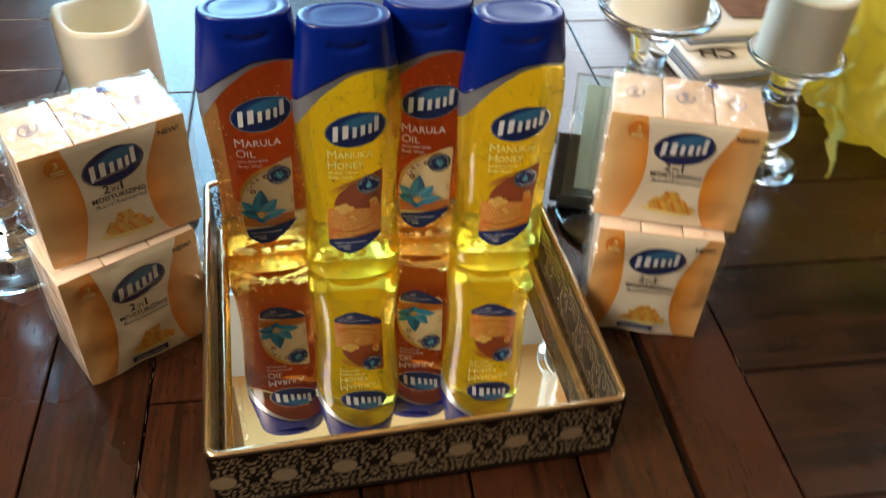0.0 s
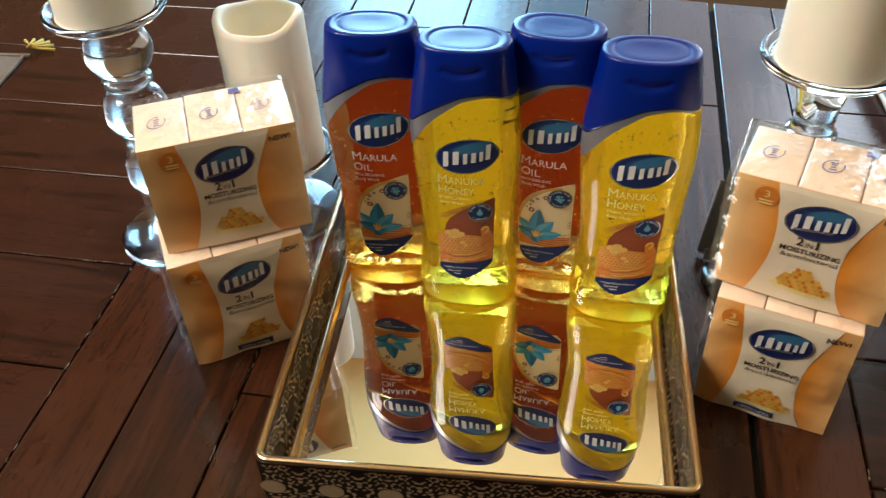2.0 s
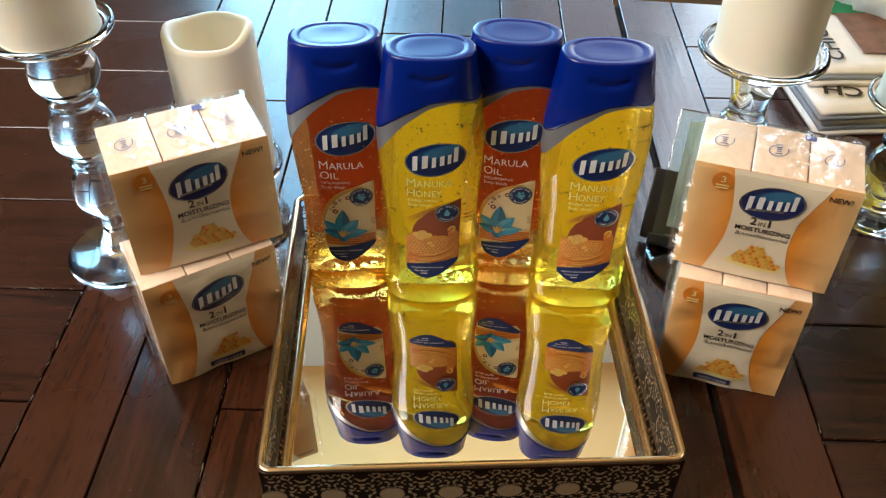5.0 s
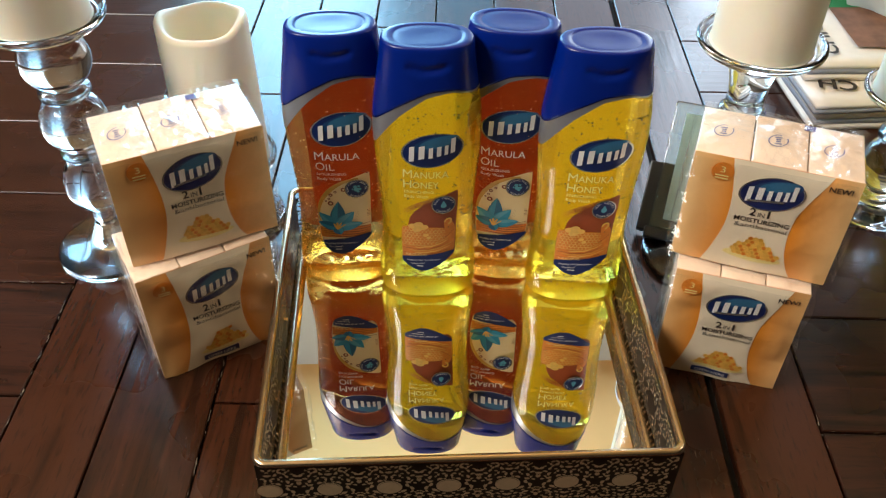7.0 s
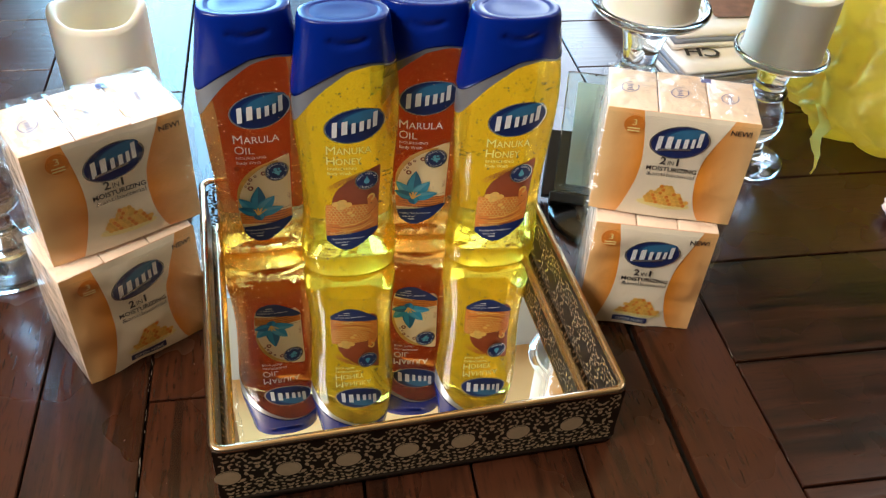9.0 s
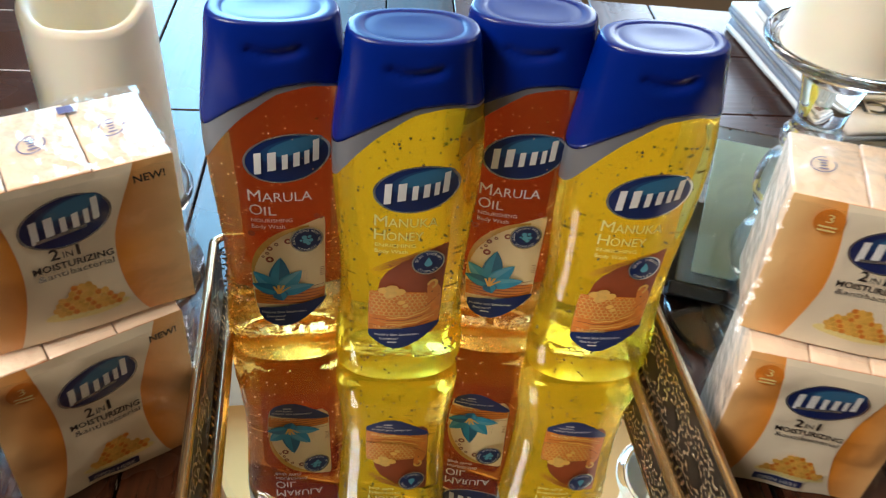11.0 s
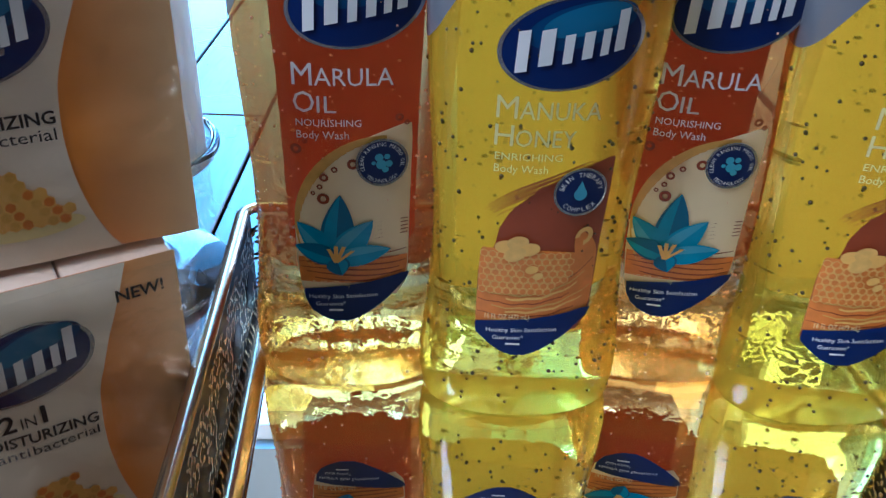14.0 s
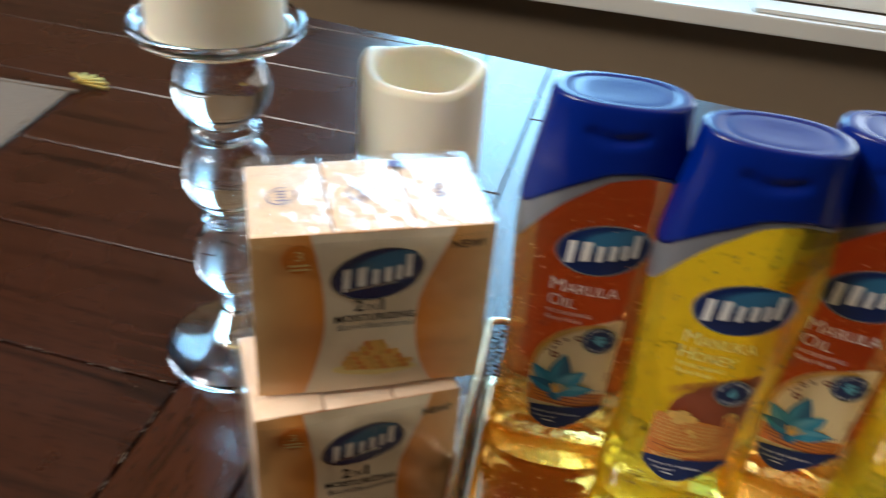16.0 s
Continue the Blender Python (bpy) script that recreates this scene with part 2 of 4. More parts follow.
M_YBAG = film("yellow_plastic_film", lin(255, 240, 130), 0.6, 0.9, 0.3)
def clear_film(name):
    """Clear crinkled shrink film: mostly open, with a sharp gloss."""
    m = mat(name, (1, 1, 1, 1), 0.1, bump=0.5, scale=70, dist=0.004)
    nt = m.node_tree
    p, out = nt.nodes["Principled BSDF"], nt.nodes["Material Output"]
    p.inputs["Metallic"].default_value = 1.0
    tr, mix = nt.nodes.new("ShaderNodeBsdfTransparent"), nt.nodes.new("ShaderNodeMixShader")
    tr.inputs[0].default_value = (0.99, 0.99, 0.99, 1)
    mix.inputs[0].default_value = 0.10
    nt.links.new(tr.outputs[0], mix.inputs[1])
    nt.links.new(p.outputs[0], mix.inputs[2])
    nt.links.new(mix.outputs[0], out.inputs[0])
    return m


M_WRAP = clear_film("clear_shrink_film")
M_WBAG = film("white_plastic_film", lin(226, 228, 226), 0.45)


def banded_print():
    """The carton's front print: cream in the middle, orange bands that fade towards the edges."""
    m = mat("orange_band_print", lin(244, 190, 110), 0.45, coat=0.9, bump=0.6, scale=38, dist=0.004)
    nt = m.node_tree
    p = nt.nodes["Principled BSDF"]
    co, sep, ab, r = [nt.nodes.new("ShaderNode" + k) for k in ("TexCoord", "SeparateXYZ", "Math", "ValToRGB")]
    nt.links.new(co.outputs["Object"], sep.inputs[0])
    ab.operation = "ABSOLUTE"
    nt.links.new(sep.outputs[0], ab.inputs[0])
    sc = nt.nodes.new("ShaderNodeMath")
    sc.operation = "MULTIPLY"
    sc.inputs[1].default_value = 20.0
    nt.links.new(ab.outputs[0], sc.inputs[0])
    nt.links.new(sc.outputs[0], r.inputs[0])
    r.color_ramp.elements[0].position, r.color_ramp.elements[0].color = 0.42, lin(244, 152, 44)
    r.color_ramp.elements[1].position, r.color_ramp.elements[1].color = 0.95, lin(250, 206, 142)
    nt.links.new(r.outputs[0], p.inputs["Base Color"])
    return m


M_BANDS = banded_print()


# ---- mesh helpers ----
def thing(name, m, label, category, group="", kind=""):
    ob = new(name)
    ob.empty_display_size = 0.02
    ob.matrix_world = m
    return tagged(ob, label, category, group, kind)


def part(name, bm, material, parent=None, label="", smooth=True, m=None):
    me = bpy.data.meshes.new(name)
    bmesh.ops.recalc_face_normals(bm, faces=bm.faces)
    bm.to_mesh(me)
    bm.free()
    for f in me.polygons:
        f.use_smooth = smooth
    me.materials.append(material)
    ob = new(name, me)
    ob.parent = parent
    if m is not None:
        ob.matrix_local = m
    if label:
        ob["label"] = label
    return ob


def flat(name, bm, material, parent=None, label="", m=None):
    return part(name, bm, material, parent, label, False, m)


def block(x0, x1, y0, y1, z0, z1, bevel=0.0, seg=2, bm=None):
    b = bmesh.new()
    bmesh.ops.create_cube(b, size=1)
    for v in b.verts:
        v.co = (x0 + (v.co.x + 0.5) * (x1 - x0), y0 + (v.co.y + 0.5) * (y1 - y0), z0 + (v.co.z + 0.5) * (z1 - z0))
    if bevel:
        bmesh.ops.bevel(b, geom=b.edges[:], offset=bevel, segments=seg, affect="EDGES", profile=0.6)
    return b


def grid(f, nu, nv, closed=False, bm=None):
    """A sheet of f(i, j) points."""
    bm = bm or bmesh.new()
    vs = [[bm.verts.new(f(i, j)) for j in range(nv)] for i in range(nu)]
    for i in range(nu if closed else nu - 1):
        for j in range(nv - 1):
            a, b = vs[i], vs[(i + 1) % nu]
            bm.faces.new((a[j], b[j], b[j + 1], a[j + 1]))
    return bm, vs


def lathe(profile, seg=48):
    """A turned solid from (radius, height) pairs; both ends on the axis."""
    bm = bmesh.new()
    rings = []
    for r, z in profile:
        rings.append([bm.verts.new((0, 0, z))] if r < 1e-6 else [bm.verts.new((r * math.cos(2 * math.pi * i / seg), r * math.sin(2 * math.pi * i / seg), z)) for i in range(seg)])
    for a, b in zip(rings, rings[1:]):
        for i in range(seg):
            k = (i + 1) % seg
            if len(a) == 1 and len(b) == 1:
                continue
            if len(a) == 1:
                bm.faces.new((a[0], b[i], b[k]))
            elif len(b) == 1:
                bm.faces.new((a[i], a[k], b[0]))
            else:
                bm.faces.new((a[i], a[k], b[k], b[i]))
    return bm


def smooth_profile(keys, n=8):
    """Round a profile by Catmull-Rom between its keys."""
    out = []
    for i in range(len(keys) - 1):
        p0, p1, p2, p3 = keys[max(i - 1, 0)], keys[i], keys[i + 1], keys[min(i + 2, len(keys) - 1)]
        for k in range(n):
            t = k / n
            out.append(tuple(max(0.0, 0.5 * (2 * p1[a] + (p2[a] - p0[a]) * t + (2 * p0[a] - 5 * p1[a] + 4 * p2[a] - p3[a]) * t * t + (3 * p1[a] - p0[a] - 3 * p2[a] + p3[a]) * t ** 3)) for a in (0, 1)))
    return out + [keys[-1]]


def disc(F, cx, cz, rx, rz, tilt=0.0, off=0.0004, rings=5, seg=36, inner=0.0, bm=None, a0=0.0, a1=360.0):
    """An oval (or ring, or sector) laid on a surface F(u, v, off)."""
    c, s = math.cos(radians(tilt)), math.sin(radians(tilt))
    n = seg + 1

    def at(i, j):
        a = radians(a0 + (a1 - a0) * i / seg)
        k = inner + (1 - inner) * j / (rings - 1)
        k = max(k, 0.001)
        x, z = rx * k * math.cos(a), rz * k * math.sin(a)
        return F(cx + x * c - z * s, cz + x * s + z * c, off)
    return grid(at, n, rings, bm=bm)[0]


def sheet(F, rows, off=0.0004, n=10, bm=None):
    """A shape given row by row as (v, left, right), laid on F."""
    def at(i, j):
        v, a, b = rows[i]
        return F(a + (b - a) * j / n, v, off)
    return grid(at, len(rows), n + 1, bm=bm)[0]


def poly(F, pts, off=0.0004, bm=None):
    bm = bm or bmesh.new()
    bm.faces.new([bm.verts.new(F(u, v, off)) for u, v in pts])
    return bm


def tween(rows, n):
    """Rows refined to n steps by linear interpolation in the first value."""
    v0, v1 = rows[0][0], rows[-1][0]
    out = []
    xs = [r[0] for r in rows]
    for i in range(n + 1):
        v = v0 + (v1 - v0) * i / n
        order = np.argsort(xs)
        out.append((v,) + tuple(float(np.interp(v, np.array(xs)[order], np.array([r[k] for r in rows])[order])) for k in range(1, len(rows[0]))))
    return out


def letters(F, body, u, v, width, height, off=0.0007, tilt=0.0, bm=None, align="LEFT", bold=0.0):
    """Words laid on F; (u, v): the lower left corner; width and height in metres."""
    cu = bpy.data.curves.new("words", "FONT")
    cu.body = body
    cu.resolution_u = 2
    cu.offset = bold
    ob = bpy.data.objects.new("words", cu)
    me = bpy.data.meshes.new_from_object(ob)
    co = np.zeros(len(me.vertices) * 3)
    me.vertices.foreach_get("co", co)
    co = co.reshape(-1, 3)
    lo, hi = co.min(0), co.max(0)
    sx, sz = width / max(hi[0] - lo[0], 1e-6), height / 0.69
    c, s = math.cos(radians(tilt)), math.sin(radians(tilt))
    bm = bm or bmesh.new()
    vs = []
    for p in co:
        x, z = (p[0] - lo[0]) * sx, p[1] * sz
        if align == "MID":
            x -= width / 2
        vs.append(bm.verts.new(F(u + x * c - z * s, v + x * s + z * c, off)))
    for f in me.polygons:
        try:
            bm.faces.new([vs[i] for i in f.vertices])
        except ValueError:
            pass
    bpy.data.objects.remove(ob)
    bpy.data.curves.remove(cu)
    bpy.data.meshes.remove(me)
    return bm


def ring_words(F, body, cx, cz, r, a0, a1, size, off, flip=False):
    """Words bent round a circle from angle a0 to a1 (degrees, from the right, upwards)."""
    bm = bmesh.new()
    n = len(body)
    for i, ch in enumerate(body):
        if ch == " ":
            continue
        a = a0 + (a1 - a0) * (i + 0.5) / n
        x, z = cx + r * math.cos(radians(a)), cz + r * math.sin(radians(a))
        wide = size * (0.3 if ch in "I" else 0.8)
        letters(F, ch, x, z, wide, size, off, a + (90 if flip else -90), bm, "MID")
    return bm


# ---- the room ----
def wall(name, x0, x1, y0, y1, z0, z1, material, label):
    return tagged(flat(name, block(x0, x1, y0, y1, z0, z1), material), label, "wall", kind="structure")


tagged(flat("floor", block(RX0, RX1, RY0, WALL_Y + 0.15, FLOOR - 0.1, FLOOR), M_FLOORW), "brown wooden floor under the table", "floor", kind="structure")
tagged(flat("ceiling", block(RX0, RX1, RY0, WALL_Y + 0.15, CEIL, CEIL + 0.1), M_CEIL), "cream painted ceiling", "ceiling", kind="structure")
wall("wall_west", RX0 - 0.12, RX0, RY0, WALL_Y + 0.15, FLOOR, CEIL, M_SIDE, "plain painted side wall")
wall("wall_east", RX1, RX1 + 0.12, RY0, WALL_Y + 0.15, FLOOR, CEIL, M_SIDE, "plain painted side wall")
wall("wall_south", RX0, RX1, RY0 - 0.12, RY0, FLOOR, CEIL, M_SIDE, "plain wall behind the table")
wall("wall_north_below", RX0, RX1, WALL_Y, WALL_Y + 0.15, FLOOR, WZ0, M_DADO, "taupe painted wall under the window")
wall("wall_north_above", RX0, RX1, WALL_Y, WALL_Y + 0.15, WZ1, CEIL, M_WALL, "grey painted wall over the window")
wall("wall_north_left", RX0, WX0, WALL_Y, WALL_Y + 0.15, WZ0, WZ1, M_DADO, "taupe painted wall beside the window")
wall("wall_north_right", WX1, RX1, WALL_Y, WALL_Y + 0.15, WZ0, WZ1, M_DADO, "taupe painted wall beside the window")
win = thing("window_1", pose(0, WALL_Y, 0), "wide white-framed window over a low white sill", "window", kind="structure")
flat("window_sill", block(WX0 - 0.06, WX1 + 0.06, -0.07, 0.02, WZ0 - 0.03, WZ0 + 0.003, 0.004), M_SILL, win)
for a, b, c, d in ((WX0, WX0 + 0.05, WZ0, WZ1), (WX1 - 0.05, WX1, WZ0, WZ1), (WX0 + 0.05, WX1 - 0.05, WZ1 - 0.05, WZ1), (WX0 + 0.05, WX1 - 0.05, WZ0 + 0.004, WZ0 + 0.05), (0.30, 0.34, WZ0 + 0.05, WZ1 - 0.05)):
    flat("window_frame", block(a, b, 0.03, 0.08, c, d, 0.004), M_SILL, win)
tagged(flat("folded_paper", block(0.30, 0.60, WALL_Y - 0.06, WALL_Y - 0.005, WZ0 + 0.004, WZ0 + 0.012, 0.002), M_SILL), "white folded paper lying on the window sill", "paper")

# ---- the table ----
TURN_T = pose(0, 0, 0, 0, 0, -2.8)
table = thing("dining_table", TURN_T, "dark mahogany-stained plank table with a polished top", "table")


def far_edge(p):
    return 0.775 - 0.091 * p


def plank(p0, p1, q0, q1, material, slant=False, gap=0.0009):
    """One board with eased edges; slant: its far end follows the table's edge."""
    bm = bmesh.new()
    a, b = p0 + gap, p1 - gap
    e = 0.0007
    c, d = (far_edge(a), far_edge(b)) if slant else (q1 - gap, q1 - gap)
    lo = [(a, q0 + gap, -0.03), (b, q0 + gap, -0.03), (b, d, -0.03), (a, c, -0.03)]
    mid = [(x, y, -e) for x, y, z in lo]
    top = [(a + e, q0 + gap + e, 0), (b - e, q0 + gap + e, 0), (b - e, d - e, 0), (a + e, c - e, 0)]
    rings = [[bm.verts.new(v) for v in r] for r in (lo, mid, top)]
    for r, s in zip(rings, rings[1:]):
        for i in range(4):
            bm.faces.new((r[i], r[(i + 1) % 4], s[(i + 1) % 4], s[i]))
    bm.faces.new(rings[2])
    bm.faces.new(rings[0][::-1])
    flat("plank", bm, material, table)


LINES = [-0.1775, -0.1125, -0.0412, 0.028, 0.098, 0.168, 0.241, 0.3098]
JOINTS = {-0.1775: (-0.12, 0.36), -0.1125: (-0.05, 0.50), -0.0412: (0.102, 0.648), 0.028: (-0.06, 0.648), 0.098: (0.3, 0.645), 0.168: (-0.2, 0.645), 0.241: (-0.1, 0.52)}
for p0, p1 in zip(LINES, LINES[1:]):
    ends = (-0.62,) + JOINTS[p0] + (None,)
    for a, b in zip(ends, ends[1:]):
        plank(p0, p1, a, 0 if b is None else b, M_PLANK, b is None)
for a, b in ((-0.62, -0.2), (-0.2, 0.29), (0.29, None)):
    plank(0.3147, 0.3800, a, 0 if b is None else b, M_PLANK, b is None)
for x0, x1, first, step in ((0.3800, 0.98, -0.018, 0.108), (-0.85, -0.1775, 0.216, 0.1125)):
    k = -6 if x0 > 0 else -8
    while first + step * (k + 1) < far_edge((x0 + x1) / 2) - 0.03:
        plank(x0, x1, first + step * k, first + step * (k + 1), M_CROSS)
        k += 1
    plank(x0, x1, first + step * k, 0, M_CROSS, True)
bm = bmesh.new()
vs = [bm.verts.new(v) for v in ((-0.849, -0.66, -0.034), (0.979, -0.66, -0.034), (0.979, far_edge(0.979) - 0.002, -0.034), (-0.849, far_edge(-0.849) - 0.002, -0.034))]
bm.faces.new(vs)
r = bmesh.ops.extrude_face_region(bm, geom=bm.faces[:])
for v in r["geom"]:
    if isinstance(v, bmesh.types.BMVert):
        v.co.z += 0.026
flat("underlay", bm, M_JOINT, table)
for x, y in ((-0.7, -0.5), (0.85, -0.5), (-0.7, 0.65), (0.85, 0.5)):
    flat("leg", block(x - 0.04, x + 0.04, y - 0.04, y + 0.04, FLOOR + 0.001, -0.034, 0.004), M_CROSS, table)

rng = random.Random(21)
bm = bmesh.new()


def fleck(p, q, long, turn):
    c, s = math.cos(turn), math.sin(turn)
    w = rng.uniform(0.00014, 0.0003)
    bm.faces.new([bm.verts.new((p + a * c - b * s, q + a * s + b * c, 0.0003)) for a, b in ((-long, -w), (long, -w * 0.6), (long * 0.8, w), (-long, w * 0.7))])


for line, q0, q1, n in ((-0.1775, -0.02, 0.24, 26), (-0.0412, 0.0, 0.16, 20), (0.3800, 0.0, 0.2, 12)):
    for k in range(n):
        fleck(line + rng.uniform(-0.0007, 0.0007), rng.uniform(q0, q1), rng.uniform(0.0006, 0.0026), math.pi / 2)
for line, p0, p1, n in ((0.216, -0.30, -0.18, 16), (0.090, 0.385, 0.56, 8), (0.198, 0.40, 0.6, 6)):
    for k in range(n):
        fleck(rng.uniform(p0, p1), line + rng.uniform(-0.0007, 0.0007), rng.uniform(0.0006, 0.003), 0.0)
for k in range(60):
    fleck(rng.uniform(-0.35, 0.55), rng.uniform(-0.05, 0.6), rng.uniform(0.0003, 0.0007), rng.uniform(0, 3))
tagged(flat("dust", bm, M_DUST, table, "pale dust along the joints"), kind="stuff")

# ---- the mirror tray ----
TW, TD, TH = 0.259, 0.262, 0.0545
TRAY = pose(0.0095, 0.0145, 0.0005, 0, 0, 1.0)
tray = thing("mirror_tray", TRAY, "square mirrored vanity tray with pierced bronze filigree sides", "tray")


def rounded(x0, x1, y0, y1, r, n=5):
    pts = []
    for cx, cy, a in ((x1 - r, y0 + r, -90), (x1 - r, y1 - r, 0), (x0 + r, y1 - r, 90), (x0 + r, y0 + r, 180)):
        pts += [(cx + r * math.cos(radians(a + 90 * k / n)), cy + r * math.sin(radians(a + 90 * k / n))) for k in range(n + 1)]
    return pts


def loop_wall(loops):
    """A closed wall through stacked loops of (points, height)."""
    bm = bmesh.new()
    rs = [[bm.verts.new((x, y, z)) for x, y in pts] for pts, z in loops]
    for a, b in zip(rs, rs[1:] + rs[:1]):
        for i in range(len(a)):
            k = (i + 1) % len(a)
            bm.faces.new((a[i], a[k], b[k], b[i]))
    return bm


for a, b, c, d in ((0.0015, TW - 0.0015, 0.0015, 0.004), (0.0015, 0.004, 0.0042, TD - 0.0015), (TW - 0.004, TW - 0.0015, 0.0042, TD - 0.0015)):
    flat("side_wall", block(a, b, c, d, 0.004, TH - 0.002), M_BRONZE, tray, "dark bronze side wall")
a_, b_ = rounded(-0.0005, TW + 0.0005, -0.0005, TD + 0.0005, 0.009), rounded(0.0045, TW - 0.0045, 0.0045, TD - 0.0045, 0.005)
m1, m2 = rounded(0.001, TW - 0.001, 0.001, TD - 0.001, 0.008), rounded(0.0032, TW - 0.0032, 0.0032, TD - 0.0032, 0.006)
part("rim", loop_wall([(a_, TH - 0.0022), (a_, TH - 0.0008), (m1, TH + 0.0004), (m2, TH + 0.0004), (b_, TH - 0.0008), (b_, TH - 0.0022)]), M_RIM, tray, "brushed champagne rim")
f1, f2 = rounded(0.0, TW, 0.0, TD, 0.008), rounded(0.006, TW - 0.006, 0.006, TD - 0.006, 0.005)
part("foot_rail", loop_wall([(f1, 0.001), (f1, 0.0045), (f2, 0.0045), (f2, 0.001)]), M_BRONZE, tray)
l1, l2 = rounded(0.0042, TW - 0.0042, 0.0042, TD - 0.0042, 0.005), rounded(0.0125, TW - 0.0125, 0.0125, TD - 0.0125, 0.003)
part("inner_ledge", loop_wall([(l1, 0.006), (l1, 0.0115), (l2, 0.0088), (l2, 0.006)]), M_RIM, tray, "tan metal ledge round the mirror")
flat("mirror", block(0.006, TW - 0.006, 0.006, TD - 0.006, 0.0035, 0.0072), M_MIRROR, tray, "clear mirror floor")
rng = random.Random(4)
SIDES = {
    "front": (TW, lambda u, v, d: (u, 0.0015 - d, v)),
    "back": (TW, lambda u, v, d: (u, TD - 0.0015 + d, v)),
    "left": (TD, lambda u, v, d: (0.0015 - d, u, v)),
    "right": (TD, lambda u, v, d: (TW - 0.0015 + d, u, v)),
    "left_in": (TD, lambda u, v, d: (0.004 + d, u, v)),
    "right_in": (TD, lambda u, v, d: (TW - 0.004 - d, u, v)),
    "back_in": (TW, lambda u, v, d: (u, TD - 0.004 - d, v)),
}
CELL = 0.0362


def drop_shape(bm, F, u, v, r, ang, bend, off):
    """A small curved leaf of the filigree."""
    n = 5
    pts = []
    for k in range(n):
        t = k / (n - 1)
        a = ang + bend * (t - 0.5)
        x, z = (t - 0.5) * 2 * r, 0.0
        pts.append((u + x * math.cos(a), v + x * math.sin(a), r * 0.58 * math.sin(math.pi * (0.12 + 0.8 * t)), a))
    left = [bm.verts.new(F(x - w * math.sin(a), z + w * math.cos(a), off)) for x, z, w, a in pts]
    right = [bm.verts.new(F(x + w * math.sin(a), z - w * math.cos(a), off)) for x, z, w, a in pts]
    for k in range(n - 1):
        bm.faces.new((left[k], left[k + 1], right[k + 1], right[k]))


motif = []
tries = 0
while len(motif) < 54 and tries < 8000:
    tries += 1
    u, v = rng.uniform(0.0003, CELL / 2 - 0.0003), rng.uniform(0.0075, TH - 0.006)
    r = rng.uniform(0.0010, 0.0022)
    if ((u) / 0.0086) ** 2 + ((v - 0.0255) / 0.0078) ** 2 < 1.0:
        continue
    if all((u - a) ** 2 + (v - b) ** 2 > (0.80 * (r + c)) ** 2 for a, b, c, d, e in motif):
        motif.append((u, v, r, rng.uniform(0, math.pi), rng.uniform(-0.9, 0.9)))
for key, (length, F) in SIDES.items():
    n = 7
    start = 0.0079 if key == "front" else (length - CELL * (n - 1)) / 2
    bm = bmesh.new()
    for k in range(-1, n + 1):
        c = start + CELL * k
        for sgn in (1, -1):
            for u, v, r, a, b in motif:
                x = c + sgn * u
                if 0.004 < x < length - 0.004:
                    drop_shape(bm, F, x, v, r, a if sgn > 0 else math.pi - a, b * sgn, 0.0006)
        for t in range(8):
            x = c + CELL * (t / 8)
            if 0.005 < x < length - 0.005:
                disc(F, x, 0.0062, 0.0016, 0.0009, 0, 0.0007, 2, 8, bm=bm)
    tagged(flat("filigree", bm, M_BRONZE if key == "back" else M_AGED if key.endswith("_in") else M_SATIN, tray, "scrolling metal filigree"), kind="stuff")
    for k in range(n):
        c = start + CELL * k
        if key in ("back", "back_in"):
            continue
        b2 = disc(F, c, 0.0255, 0.0072, 0.0064, 0, 0.0007, 4, 28)
        disc(F, c, 0.0255, 0.0078, 0.0070, 0, 0.0004, 2, 28, inner=0.9, bm=b2)
        # On the inner sides these dark discs stand in for pierced holes.
        part("side_oval", b2, M_BRONZE if key.endswith("_in") else M_SATIN, tray)

# ---- bottles ----
WZ = [(0, 0.0325, 0.0190), (0.003, 0.0355, 0.0218), (0.012, 0.0368, 0.0232), (0.025, 0.0366, 0.0232), (0.045, 0.0345, 0.0222), (0.065, 0.0333, 0.0220), (0.085, 0.0336, 0.0228), (0.11, 0.0352, 0.0243), (0.13, 0.0366, 0.0253), (0.15, 0.0371, 0.0256), (0.165, 0.0363, 0.0252), (0.185, 0.0334, 0.0235), (0.20, 0.0310, 0.0212), (0.208, 0.0301, 0.0193), (0.2125, 0.0295, 0.0182), (0.2135, 0.0289, 0.0177)]
N_SUP = 2.35


def wd(z):
    zs = [r[0] for r in WZ]
    return float(np.interp(z, zs, [r[1] for r in WZ])), float(np.interp(z, zs, [r[2] for r in WZ]))


def sup(a, z, grow=0.0):
    w, d = wd(z)
    c, s = math.cos(a), math.sin(a)
    return (math.copysign(abs(s) ** (2 / N_SUP), s) * (w + grow), -math.copysign(abs(c) ** (2 / N_SUP), c) * (d + grow))


def front(u, z, off):
    w, d = wd(z)
    k = max(0.0, 1 - min(1, abs(u) / w) ** N_SUP)
    return (u, -d * k ** (1 / N_SUP) - off, z)


def back(u, z, off):
    x, y, z = front(u, z, off)
    return (x, -y, z)


CAPZ = [(-1, 0.156), (-0.8, 0.167), (-0.5, 0.1765), (0, 0.1865), (0.5, 0.188), (1, 0.182)]
BANDZ = [(-1, 0.134), (-0.85, 0.150), (-0.5, 0.1695), (0, 0.1835), (0.5, 0.1865), (1, 0.1805)]


